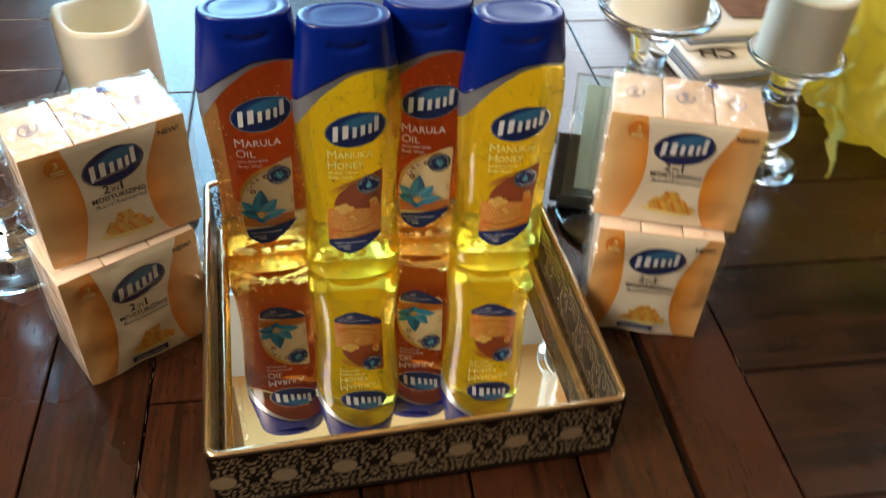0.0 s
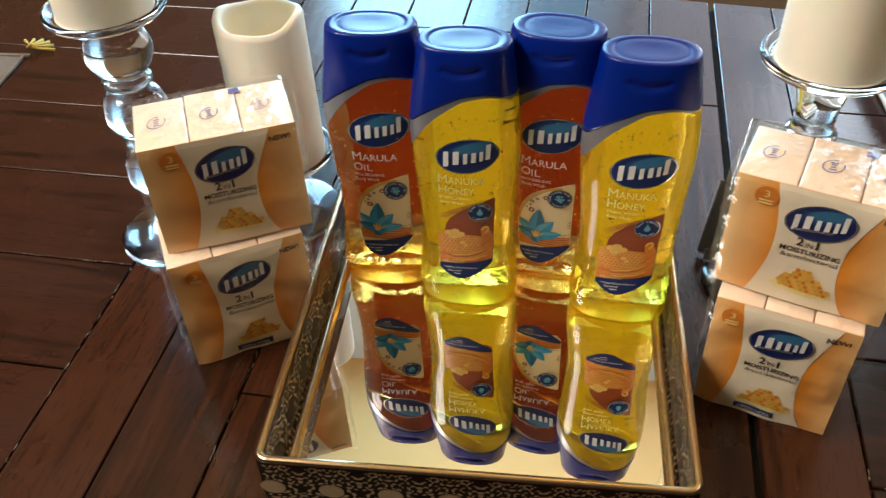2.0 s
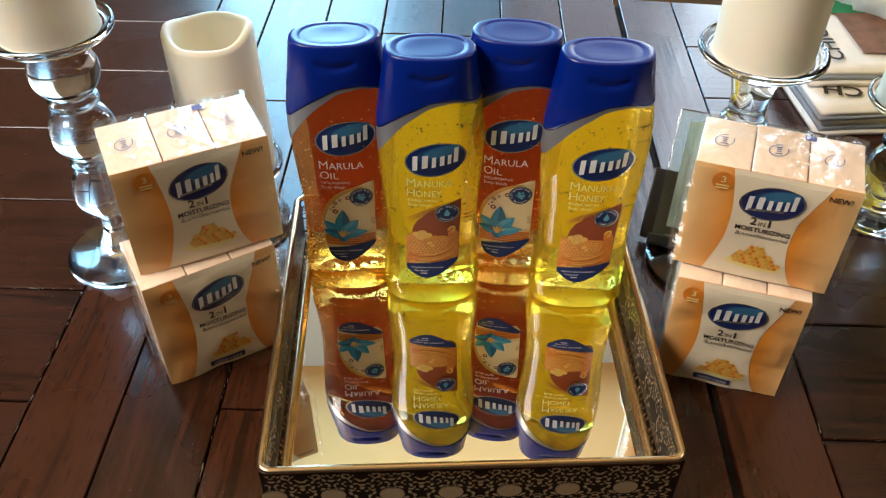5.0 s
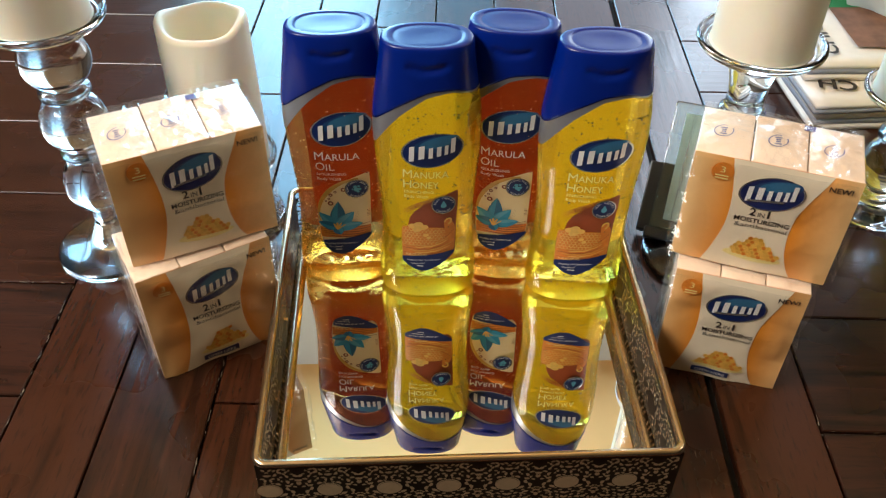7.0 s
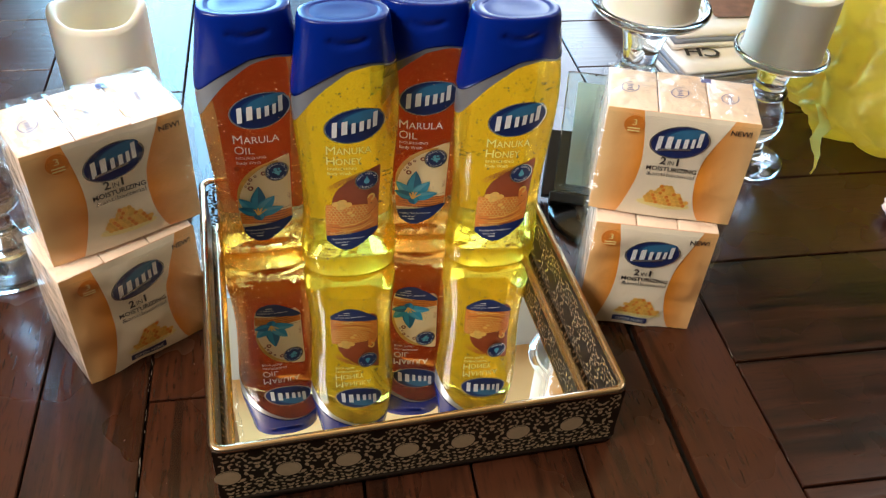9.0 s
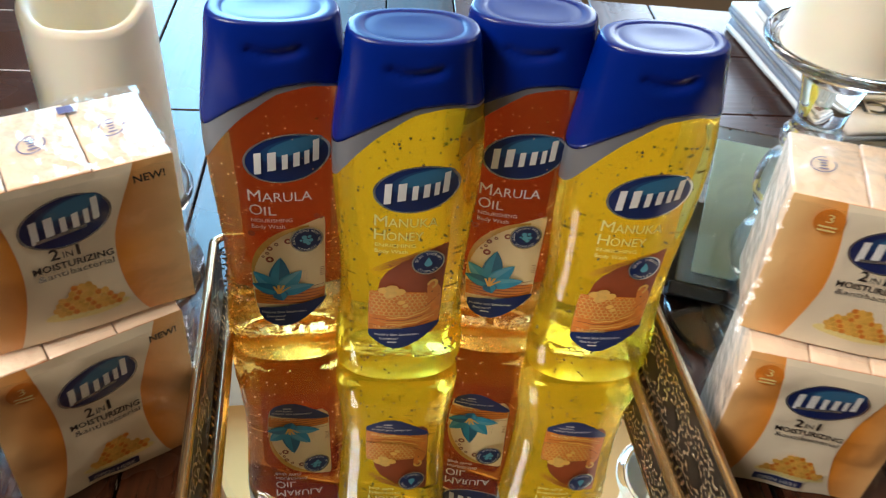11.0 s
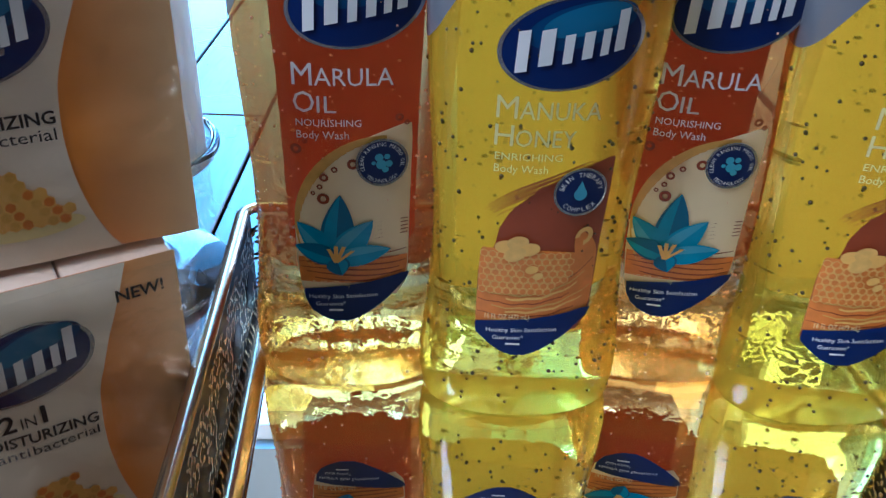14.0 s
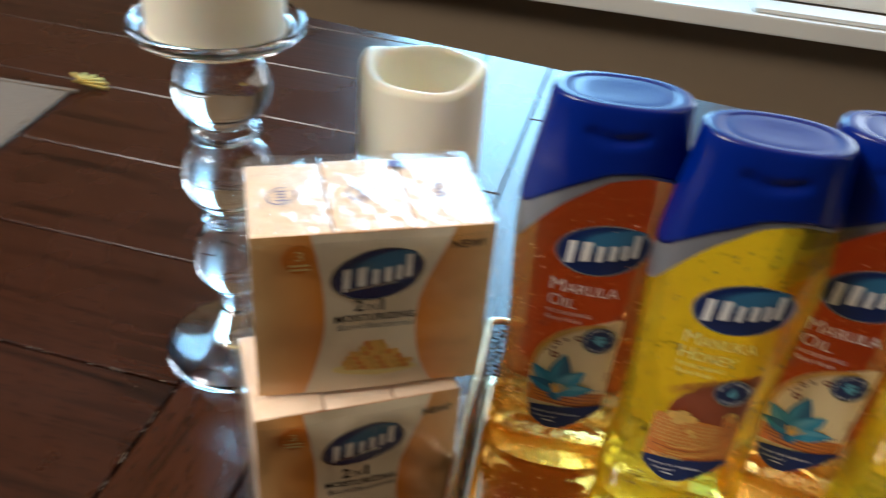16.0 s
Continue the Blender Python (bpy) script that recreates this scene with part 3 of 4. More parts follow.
def edge_z(table_, u):
    us = [r[0] for r in table_]
    t = [float(np.interp(min(1, max(-1, u + d)), us, [r[1] for r in table_])) for d in (-0.16, -0.08, 0.0, 0.08, 0.16)]
    return (t[0] + 2 * t[1] + 3 * t[2] + 2 * t[3] + t[4]) / 9


def column(a, table_):
    s = math.sin(a)
    return edge_z(table_, math.copysign(abs(s) ** (2 / N_SUP), s))


def logo(F, parent, cx, cz, rx, rz, tilt, off, name="logo"):
    """A plain navy oval with a silver edge, a teal crest and four pale plain shapes."""
    lg = part(name, disc(F, cx, cz, rx, rz, tilt, off, 7, 48), M_NAVY, parent, "navy oval emblem with pale shapes")
    part("edge", disc(F, cx, cz, rx * 1.04, rz * 1.06, tilt, off + 0.0001, 3, 48, inner=0.94), M_SILVER, lg)
    for k, mt in enumerate((M_TEAL2, M_TEAL)):
        part("crest", disc(F, cx + rx * (0.12 + 0.06 * k), cz + rz * (0.42 + 0.12 * k), rx * (0.78 - 0.16 * k), rz * (0.48 - 0.16 * k), tilt + 3, off + 0.0001 + 0.00008 * k, 5, 36), mt, lg)
    t = radians(tilt)

    def at(px, pz):
        X, Z = (px + 0.16 * pz) * rx, pz * rz
        return cx + X * math.cos(t) - Z * math.sin(t), cz + X * math.sin(t) + Z * math.cos(t)
    for x, w, lo, hi in ((-0.78, 0.17, -0.42, 0.50), (-0.46, 0.20, -0.36, 0.44), (-0.12, 0.14, -0.40, 0.24), (0.15, 0.15, -0.38, 0.22), (0.41, 0.12, -0.38, 0.20), (0.61, 0.15, -0.36, 0.54)):
        flat("bar", grid(lambda i, j: F(*at(x + w * i / 3, lo + (hi - lo) * j / 8), off + 0.0005), 4, 9)[0], M_WHITE, lg)
    return lg


def hexagons(F, cells, r, off, inner=0.0):
    bm = bmesh.new()
    for x, z in cells:
        disc(F, x, z, r, r, 30, off, 2, 6, inner, bm)
    return bm


def bottle(kind, m):
    honey = kind == "honey"
    bt = thing("body_wash_bottle", m, "yellow honey body wash bottle with brown beads and blue cap" if honey else "orange marula body wash bottle with blue cap", "bottle", "bottles on the tray")
    NA = 64

    cut = 0.020 if honey else 0.026

    def at_body(i, j):
        a = 2 * math.pi * i / NA
        z = column(a, CAPZ) * (j / 47) ** 1.25
        x, y = sup(a, z)
        return (x, y, z)
    bm, vs = grid(at_body, NA, 48, True)
    for ring in ([v[0] for v in vs], [v[-1] for v in vs]):
        c = bm.verts.new(sum((v.co for v in ring), Vector()) / NA + (Vector((0, 0, 0.003)) if ring[0].co.z < 0.01 else Vector()))
        for k in range(NA):
            bm.faces.new((ring[k], ring[(k + 1) % NA], c))
    for f in bm.faces:
        f.material_index = 1 if f.calc_center_median().z < cut else 0
    ob = part("body", bm, M_YELLOW if honey else M_ORANGE, bt, "clear bottle full of yellow gel" if honey else "clear bottle full of orange gel")
    ob.data.materials.append(M_YBASE if honey else M_OBASE)

    def at_band(i, j):
        a = 2 * math.pi * i / NA
        lo, hi = column(a, BANDZ), column(a, CAPZ) + 0.001
        z = lo + (hi - lo) * j / 6
        x, y = sup(a, z, 0.0003)
        return (x, y, z)
    part("shoulder_band", grid(at_band, NA, 7, True)[0], M_BAND, bt, "silver-grey shoulder band")

    def at_cap(i, j):
        a = 2 * math.pi * i / NA
        lo = column(a, CAPZ)
        if j == 0:
            x, y = sup(a, lo, -0.001)
            return (x, y, lo)
        z = lo + (0.2135 - lo) * (j - 1) / 20
        x, y = sup(a, z, 0.0006)
        u, dz = x, z - 0.2005
        if y < 0 and abs(u) < 0.012:
            dent = 0.0020 * math.exp(-((dz + (u / 0.012) ** 2 * -0.003) / 0.0022) ** 2)
            y += dent
        return (x, y, z)
    bm, vs = grid(at_cap, NA, 22, True)
    cap = part("cap", bm, M_CAP, bt, "blue flip-top cap")
    bm = bmesh.new()
    ring = None
    for k, dz in ((1.02, -0.0004), (1.005, 0.0004), (0.97, 0.0009), (0.80, 0.0010), (0.78, 0.0007), (0.73, 0.0006), (0.70, 0.0007), (0.50, 0.0006), (0.30, 0.0002), (0.1, 0.0001)):
        nxt = [bm.verts.new((q[0] * k, q[1] * k, 0.2135 + dz)) for q in (sup(2 * math.pi * i / NA, 0.2135, 0.0002) for i in range(NA))]
        if ring:
            for i in range(NA):
                bm.faces.new((ring[i], ring[(i + 1) % NA], nxt[(i + 1) % NA], nxt[i]))
        ring = nxt
    bm.faces.new(ring)
    part("lid_top", bm, M_CAP, cap, "ringed lid top")
    bl = tween([(0.038, -0.019, 0.019), (0.044, -0.0240, 0.0240), (0.10, -0.0252, 0.0252), (0.15, -0.0275, 0.0275), (0.162, -0.023, 0.026), (0.170, -0.014, 0.025), (0.179, -0.004, 0.022)], 16)
    part("back_label", sheet(back, bl, 0.0003, 14), M_BACKY if honey else M_BACKO, bt, "amber back label" if honey else "orange back label")

    logo(front, bt, 0.0035, 0.1432 if honey else 0.1490, 0.0205, 0.0128, 12, 0.0004)
    dz = -0.0033 if honey else 0.0
    bm = letters(front, "M", -0.0165, 0.1235 + dz, 0.0062, 0.0072)
    letters(front, "ANUKA" if honey else "ARULA", -0.0097, 0.1235 + dz, 0.0243, 0.0057, bm=bm)
    letters(front, "H" if honey else "O", -0.0165, 0.1145 + dz, 0.0056 if honey else 0.0066, 0.0070, bm=bm)
    letters(front, "ONEY" if honey else "IL", -0.0103 if honey else -0.0092, 0.1145 + dz, 0.0182 if honey else 0.0060, 0.0056, bm=bm)
    tone = M_INKY if honey else M_WHITE
    flat("product_name", bm, tone, bt, "pale product lettering")
    bm = letters(front, "ENRICHING" if honey else "NOURISHING", -0.0160, 0.1098 + dz, 0.0205, 0.0024)
    letters(front, "Body Wash", -0.0160, 0.1055 + dz, 0.0165, 0.0027, bm=bm)
    flat("subtitle", bm, tone, bt)

    if honey:
        low = lambda u, z, off: front(u, z - 0.0024, off)
        art = [(0.1095, 0.0195, 0.0215), (0.1035, 0.006, 0.0215), (0.0985, -0.0015, 0.0215), (0.091, -0.0095, 0.0212), (0.084, -0.0128, 0.0208), (0.077, -0.0138, 0.0206), (0.0715, -0.0182, 0.0206), (0.066, -0.0185, 0.0205), (0.050, -0.0185, 0.0200), (0.044, -0.0185, 0.016)]
        lab = part("front_label", sheet(low, tween(art, 26), 0.0003, 12), M_RUST, bt, "rust and amber honeycomb label")
        swoop = [(0.0830, 0.0128, 0.0150), (0.0795, 0.0118, 0.0188), (0.0755, 0.0125, 0.0200), (0.069, 0.0120, 0.0202), (0.0625, 0.004, 0.0200), (0.0605, -0.0185, 0.0199), (0.056, -0.0185, 0.0198), (0.050, -0.0185, 0.0185), (0.046, -0.0185, 0.014)]
        part("syrup", sheet(low, tween(swoop, 14), 0.0005, 10), M_AMBER, lab, "amber syrup")
        for k in range(9):
            bm = bmesh.new()
            z0, bow = 0.0612 - 0.0017 * k, 0.0100 - 0.0009 * k
            path = [(-0.0182 + 0.0374 * t / 16, z0 - 0.0016 * math.sin(math.pi * t / 13) + bow * (t / 16) ** 4 + 0.0003 * math.sin(1.7 * t + k)) for t in range(17)]
            for t in range(2 * (k % 3), 16 - (k % 4)):
                w0 = 0.00022 + 0.0005 * math.sin(math.pi * t / 16) * (1 + k % 3) / 2
                (x, z), (x1, z1) = path[t], path[t + 1]
                poly(low, [(x, z), (x1, z1), (x1, z1 + w0), (x, z + w0)], 0.0006 + 0.00002 * k, bm)
            tagged(flat("streak", bm, (M_RUST, M_GOLD, M_HONEY)[k % 3], lab), kind="stuff")
        comb = [(0.0765, -0.0175, -0.0030), (0.0755, -0.0180, 0.0125), (0.070, -0.0184, 0.0128), (0.064, -0.0184, 0.0105), (0.0605, -0.0184, 0.0030), (0.0590, -0.0120, -0.0040)]
        part("honeycomb", sheet(low, tween(comb, 16), 0.0008, 10), M_AMBER, lab, "golden honeycomb")
        rg, cells = random.Random(5), []
        for rr in range(7):
            for cc in range(12):
                x, z = -0.0170 + 0.0027 * cc + 0.00135 * (rr % 2), 0.0602 + 0.00235 * rr
                if x < 0.0118 - 0.0032 * max(0, 2 - rr) and z > 0.0590 + 0.0003 * rr and not (abs(x + 0.0015) < 0.0022 and 2 < rr < 5):
                    cells.append((x, z))
        tagged(part("comb_cell", hexagons(low, cells, 0.00128, 0.0009), M_AMBER, lab), kind="stuff")
        tagged(part("comb_wall", hexagons(low, cells, 0.00150, 0.0010, 0.80), M_WAXY, lab), kind="stuff")
        for q, (x, z, r_) in enumerate(((-0.0105, 0.0775, 0.0034), (-0.0065, 0.0792, 0.0036), (-0.0025, 0.0768, 0.0034), (-0.0072, 0.0748, 0.0038), (-0.0012, 0.0690, 0.0022), (0.0010, 0.0665, 0.0018))):
            part("wax_lump", disc(low, x, z, r_, r_ * 0.72, rg.uniform(-30, 30), 0.00105 + 0.00003 * q, 3, 18), M_WAXY if q % 2 else M_HONEY, lab)
        bm = bmesh.new()
        for k in range(7):
            x0, z0 = -0.0175 + 0.0006 * k, 0.0905 - 0.0009 * k + 0.0016 * (k % 2)
            n_ = 15 - k - (k % 3)
            path = [(x0 + 0.0024 * t, z0 + 0.0005 * k + 0.00185 * t - 0.000045 * t * t + 0.0005 * math.sin(0.55 * t + 0.3 * k)) for t in range(n_ + 1)]
            for t in range(n_):
                (x, z), (x1, z1) = path[t], path[t + 1]
                if x1 < 0.0195 - 0.0006 * k:
                    w0 = 0.00018 + 0.0006 * math.sin(math.pi * (t + 1) / (n_ + 1)) * (1 + (k % 2)) / 2
                    poly(low, [(x, z), (x1, z1), (x1, z1 + w0), (x, z + w0)], 0.0005 + 0.00003 * k, bm)
        tagged(flat("brush_stroke", bm, M_RUST, lab), kind="stuff")
        part("drip", disc(low, 0.0148, 0.0815, 0.0028, 0.0036, -25, 0.0009, 4, 20, inner=0.5, a0=-60, a1=210), M_HONEY, lab)
        bx, bz = 0.0115, 0.0958
    else:
        art = [(0.110, 0.018, 0.0205), (0.106, 0.006, 0.0208), (0.101, -0.003, 0.0208), (0.094, -0.011, 0.0206), (0.085, -0.0165, 0.0204), (0.074, -0.0185, 0.0202), (0.060, -0.0185, 0.0200), (0.050, -0.0175, 0.0198), (0.044, -0.0165, 0.016)]
        lab = part("front_label", sheet(front, tween(art, 26), 0.0003, 12), M_PEACH, bt, "peach label with a turquoise flower")
        bm = bmesh.new()
        for i in range(22):
            a, b = radians(88 + 5.6 * i), radians(88 + 5.6 * (i + 1))
            w = 0.0028 * math.sin(math.pi * min(1, (i + 2) / 20)) + 0.0006
            pts = []
            for r_, t in ((0, a), (w, a), (w, b), (0, b)):
                pts.append((0.0125 - 0.001 + (0.0300 - r_) * math.cos(t), 0.0735 + (0.0330 - r_) * math.sin(t)))
            poly(front, pts, 0.0005, bm)
        flat("oil_swirl", bm, M_GOLD, lab, "golden oil swirl")
        bm = bmesh.new()
        for x, z, r_ in ((0.0015, 0.0965, 0.0019), (-0.0045, 0.0945, 0.0011), (-0.008, 0.0915, 0.0015), (-0.0095, 0.0880, 0.0010), (-0.0118, 0.0855, 0.0008), (-0.0085, 0.0835, 0.0021), (-0.0165, 0.1015, 0.0018), (-0.0135, 0.1045, 0.0009), (0.0165, 0.1125, 0.0014), (0.019, 0.1105, 0.0009)):
            disc(front, x, z, r_, r_, 0, 0.0008, 3, 14, 0.45, bm)
        tagged(part("oil_drop", bm, M_RUST, lab), kind="stuff")
        part("oil_base", sheet(front, tween([(0.060, -0.0180, 0.0198), (0.056, -0.0178, 0.0196), (0.050, -0.0175, 0.0185)], 5), 0.0005, 10), M_AMBER, lab)
        base = (-0.0050, 0.0600)
        for k, (tx, tz, hw) in enumerate(((-0.0030, 0.0850, 0.0064), (-0.0178, 0.0738, 0.0052), (0.0078, 0.0750, 0.0056), (-0.0190, 0.0645, 0.0044), (0.0140, 0.0635, 0.0046), (-0.0030, 0.0535, 0.0046))):
            dx, dz = tx - base[0], tz - base[1]
            ln = math.hypot(dx, dz)
            nx, nz = -dz / ln, dx / ln

            def leaf(i, j, lo, hi, off):
                t = i / 12
                w0 = hw * math.sin(math.pi * min(1.0, t * 0.86 + 0.14)) ** 0.8 * (1 - 0.25 * t)
                q = w0 * (lo + (hi - lo) * j / 4)
                return front(base[0] + dx * t + nx * q, base[1] + dz * t + nz * q, off)
            off = 0.0007 + 0.00012 * k
            pt = part("petal", grid(lambda i, j: leaf(i, j, -1, 1, off), 13, 5)[0], (M_PETAL3, M_PETAL, M_PETAL, M_PETAL3, M_PETAL, M_PETAL3)[k], lab)
            part("petal_sheen", grid(lambda i, j: leaf(i, j, 0.05, 0.8, off + 0.00005), 13, 5)[0], (M_PETAL, M_PETAL2, M_PETAL2, M_PETAL, M_PETAL2, M_PETAL)[k], pt)
        bm = bmesh.new()
        for k in range(6):
            path = [(-0.0178 + 0.0372 * t / 14, 0.0578 - 0.0013 * k + 0.0020 * math.sin(2.6 * t / 14 + 0.5 * k) + 0.0035 * (t / 14) ** 3) for t in range(15)]
            for t in range(k % 3, 14 - k % 2):
                (x, z), (x1, z1) = path[t], path[t + 1]
                w0 = 0.0002 + 0.0004 * math.sin(math.pi * t / 14)
                poly(front, [(x, z), (x1, z1), (x1, z1 + w0), (x, z + w0)], 0.00055 + 0.00001 * k, bm)
        tagged(flat("oil_stroke", bm, M_RUST, lab), kind="stuff")
        bm = bmesh.new()
        for dx, dz in ((-0.0075, 0.0055), (-0.0050, 0.0066), (-0.0022, 0.0064), (0.0008, 0.0048), (-0.0045, 0.0035)):
            poly(front, [(-0.0057, 0.0588), (-0.0042, 0.0588), (dx + 0.0008, 0.0588 + dz), (dx - 0.0006, 0.0588 + dz)], 0.0017, bm)
        tagged(flat("stamen", bm, M_HONEY, lab), kind="stuff")
        bm = bmesh.new()
        for k in range(5):
            poly(front, [(0.008, 0.0715 + 0.0016 * k - 0.004), (0.0198, 0.0728 + 0.0014 * k - 0.004), (0.0198, 0.0732 + 0.0014 * k - 0.004)], 0.0006, bm)
        tagged(flat("streak", bm, M_RUST, lab), kind="stuff")
        bx, bz = 0.0110, 0.0970
    navy = [(0.0530, 0.0175, 0.0205), (0.0500, 0.004, 0.0192), (0.0475, -0.0165 if not honey else -0.0185, 0.0168), (0.0430, -0.0160 if not honey else -0.0185, 0.0125), (0.0390, -0.0140, 0.0075), (0.0360, -0.0100, 0.0030), (0.0345, -0.006, -0.001)]
    base = front
    if honey:
        base = low
    foot = part("navy_foot", sheet(base, tween(navy, 16), 0.0011, 10), M_NAVY, lab)
    bm = letters(base, "Healthy Skin Satisfaction", -0.0148, 0.0437, 0.0240, 0.0016, 0.0014, 2)
    letters(base, "Guarantee*", -0.0125, 0.0408, 0.0105, 0.0016, 0.0014, 2, bm)
    poly(base, [(-0.0080, 0.0388), (-0.003, 0.0388), (-0.003, 0.0395), (-0.0080, 0.0395)], 0.0014, bm)
    flat("guarantee_text", bm, M_WHITE, foot)
    flat("volume_text", letters(base, "16 FL OZ (473 mL)", -0.0155, 0.0490, 0.0150, 0.0021, 0.0014, 1), M_PALE, lab)
    bd = part("badge", disc(front, bx, bz, 0.0082, 0.0082, 0, 0.0011, 5, 36), M_NAVY, lab, "round navy badge")
    part("badge_edge", disc(front, bx, bz, 0.0086, 0.0086, 0, 0.0013, 2, 36, inner=0.90), M_SILVER, bd)
    if honey:
        flat("badge_text", ring_words(front, "SKIN THERAPY", bx, bz, 0.0055, 175, 5, 0.0016, 0.0014), M_WHITE, bd)
        flat("badge_text", ring_words(front, "COMPLEX", bx, bz, 0.0071, 218, 322, 0.0016, 0.0014, True), M_WHITE, bd)
        dr = disc(front, bx, bz - 0.0006, 0.0021, 0.0022, 0, 0.0014, 3, 20)
        poly(front, [(bx - 0.0017, bz + 0.0004), (bx + 0.0017, bz + 0.0004), (bx, bz + 0.0042)], 0.0014, dr)
        part("water_drop", dr, M_PETAL2, bd)
    else:
        flat("badge_text", ring_words(front, "CLEAN RINSING MICRO OIL", bx, bz, 0.0060, 205, -20, 0.0013, 0.0014), M_WHITE, bd)
        flat("badge_text", ring_words(front, "TECHNOLOGY", bx, bz, 0.0073, 222, 318, 0.0013, 0.0014, True), M_WHITE, bd)
        bm = bmesh.new()
        for x, z, r_ in ((-0.001, 0.002, 0.0014), (0.0016, 0.0022, 0.0010), (-0.0003, -0.0006, 0.0017), (0.0022, -0.0004, 0.0012), (0.001, -0.0025, 0.0011), (-0.0028, 0.0, 0.0007)):
            disc(front, bx + x, bz + z, r_, r_, 0, 0.0014, 3, 14, 0, bm)
        tagged(part("micro_bubble", bm, M_PETAL2, bd), kind="stuff")
    # beads or bubbles hanging in the gel, just under the wall
    rg = random.Random(11 if honey else 12)
    bm = bmesh.new()
    for k in range(520 if honey else 330):
        a, z = rg.uniform(0, 2 * math.pi), rg.uniform(0.006, 0.172)
        if z > column(a, BANDZ) - 0.003:
            continue
        x, y = sup(a, z, -rg.uniform(-0.0001, 0.0005))
        bmesh.ops.create_icosphere(bm, subdivisions=1, radius=rg.uniform(0.00045, 0.0009) if honey else rg.uniform(0.0003, 0.0007), matrix=Matrix.Translation((x, y, z)))
    tagged(part("bead_speckle" if honey else "bubble_speckle", bm, M_BEAD if honey else M_BUBBLE, bt, "small brown beads in the gel" if honey else "pale bubbles in the gel"), kind="stuff")
    return bt


BZ = 0.0078
marula = bottle("marula", pose(0.053, 0.2345, BZ, 0, 0, 2))
honey = bottle("honey", pose(0.1155, 0.2175, BZ, 0, 0, -1))
copy_thing(marula, pose(0.1730, 0.2365, BZ, 0, 0, -9))
copy_thing(honey, pose(0.2285, 0.2110, BZ, 0, 0, -3))

# ---- soap cartons ----
def soap_pack(m, w, d, h, lower, label):
    """Three cartons side by side behind one printed front, in clear film. Origin: middle of the front's lower edge."""
    pk = thing("soap_pack", m, label, "soap box", "soap packs")
    rg = random.Random(int(h * 100000) + int(w * 1000))
    for k in range(3):
        a, b = -w / 2 + w * k / 3, -w / 2 + w * (k + 1) / 3
        bm = block(a + 0.0003, b - 0.0003, 0.0012, d - rg.uniform(0, 0.0012), 0.0004, h - rg.uniform(0, 0.0012), 0.0011, 2)
        c = part("carton", bm, M_CARTON, pk)
        T = lambda u, v, off: (u, v, h + off)
        cx, cy = (a + b) / 2 - 0.002, d * 0.50
        bm = disc(T, cx, cy, 0.0072, 0.0056, 60, 0.0005, 2, 28, inner=0.90, a0=20, a1=330)
        for q, (du, l) in enumerate(((-0.0036, 0.0042), (-0.0012, 0.0026), (0.0010, 0.0028), (0.0032, 0.0042))):
            poly(T, [(cx - l / 2, cy + du - 0.0006), (cx + l / 2, cy + du - 0.0002), (cx + l / 2, cy + du + 0.0008), (cx - l / 2, cy + du + 0.0004)], 0.0005, bm)
        flat("stamp", bm, M_STAMP, c, "faint violet stamp")
    T = lambda u, v, off: (u, v, h + off)
    flat("tape_tab", poly(T, [(w * 0.13, d - 0.010), (w * 0.20, d - 0.010), (w * 0.20, d - 0.004), (w * 0.13, d - 0.004)], 0.0006), M_STAMP, pk)
    ph, pv = rg.uniform(0, 6), rg.uniform(0, 6)
    amp = 0.0021 if lower else 0.0013

    def F(u, v, off):
        crease = noise.noise(Vector((u * 34 + ph, v * 40 + pv, 0.0))) + 0.4 * noise.noise(Vector((u * 62 + v * 30, v * 70 + ph, pv)))
        edge = min(1.0, (w / 2 - abs(u)) / 0.008) * min(1.0, max(0.0, (h - v) / 0.008))
        return (u, -off - amp * (crease + 0.6) * max(0.0, edge), v)
    hw = w / 2 - 0.0004
    part("printed_front", sheet(F, [(h * k / 40, -hw, hw) for k in range(41)], 0.0, 44), M_BANDS, pk, "orange-banded printed front")
    mid = [(h * k / 24, -0.030 + 0.0075 * math.sin(math.pi * (k / 24) ** 0.9) + 0.004 * (k / 24), 0.0275 - 0.0095 * math.sin(math.pi * (k / 24) ** 0.8) + 0.012 * max(0, k / 24 - 0.6)) for k in range(25)]
    part("cream_panel", sheet(F, mid, 0.0003, 12), M_FRONT, pk)
    cx = 0.000
    lg = logo(F, pk, cx + 0.001, h * 0.755, 0.0188, 0.0118, 12, 0.0006)
    bd = part("count_badge", disc(F, -0.0305, h * 0.87, 0.0068, 0.0068, 0, 0.0006, 4, 28), M_AMBER, pk, "orange round count badge")
    bm = letters(F, "3", -0.0320, h * 0.87 - 0.0005, 0.003, 0.0045, 0.0008)
    for q in (0.0022, 0.0042):
        poly(F, [(-0.0345, h * 0.87 - q), (-0.0265, h * 0.87 - q), (-0.0265, h * 0.87 - q - 0.001), (-0.0345, h * 0.87 - q - 0.001)], 0.0008, bm)
    flat("badge_text", bm, M_PALE, bd)
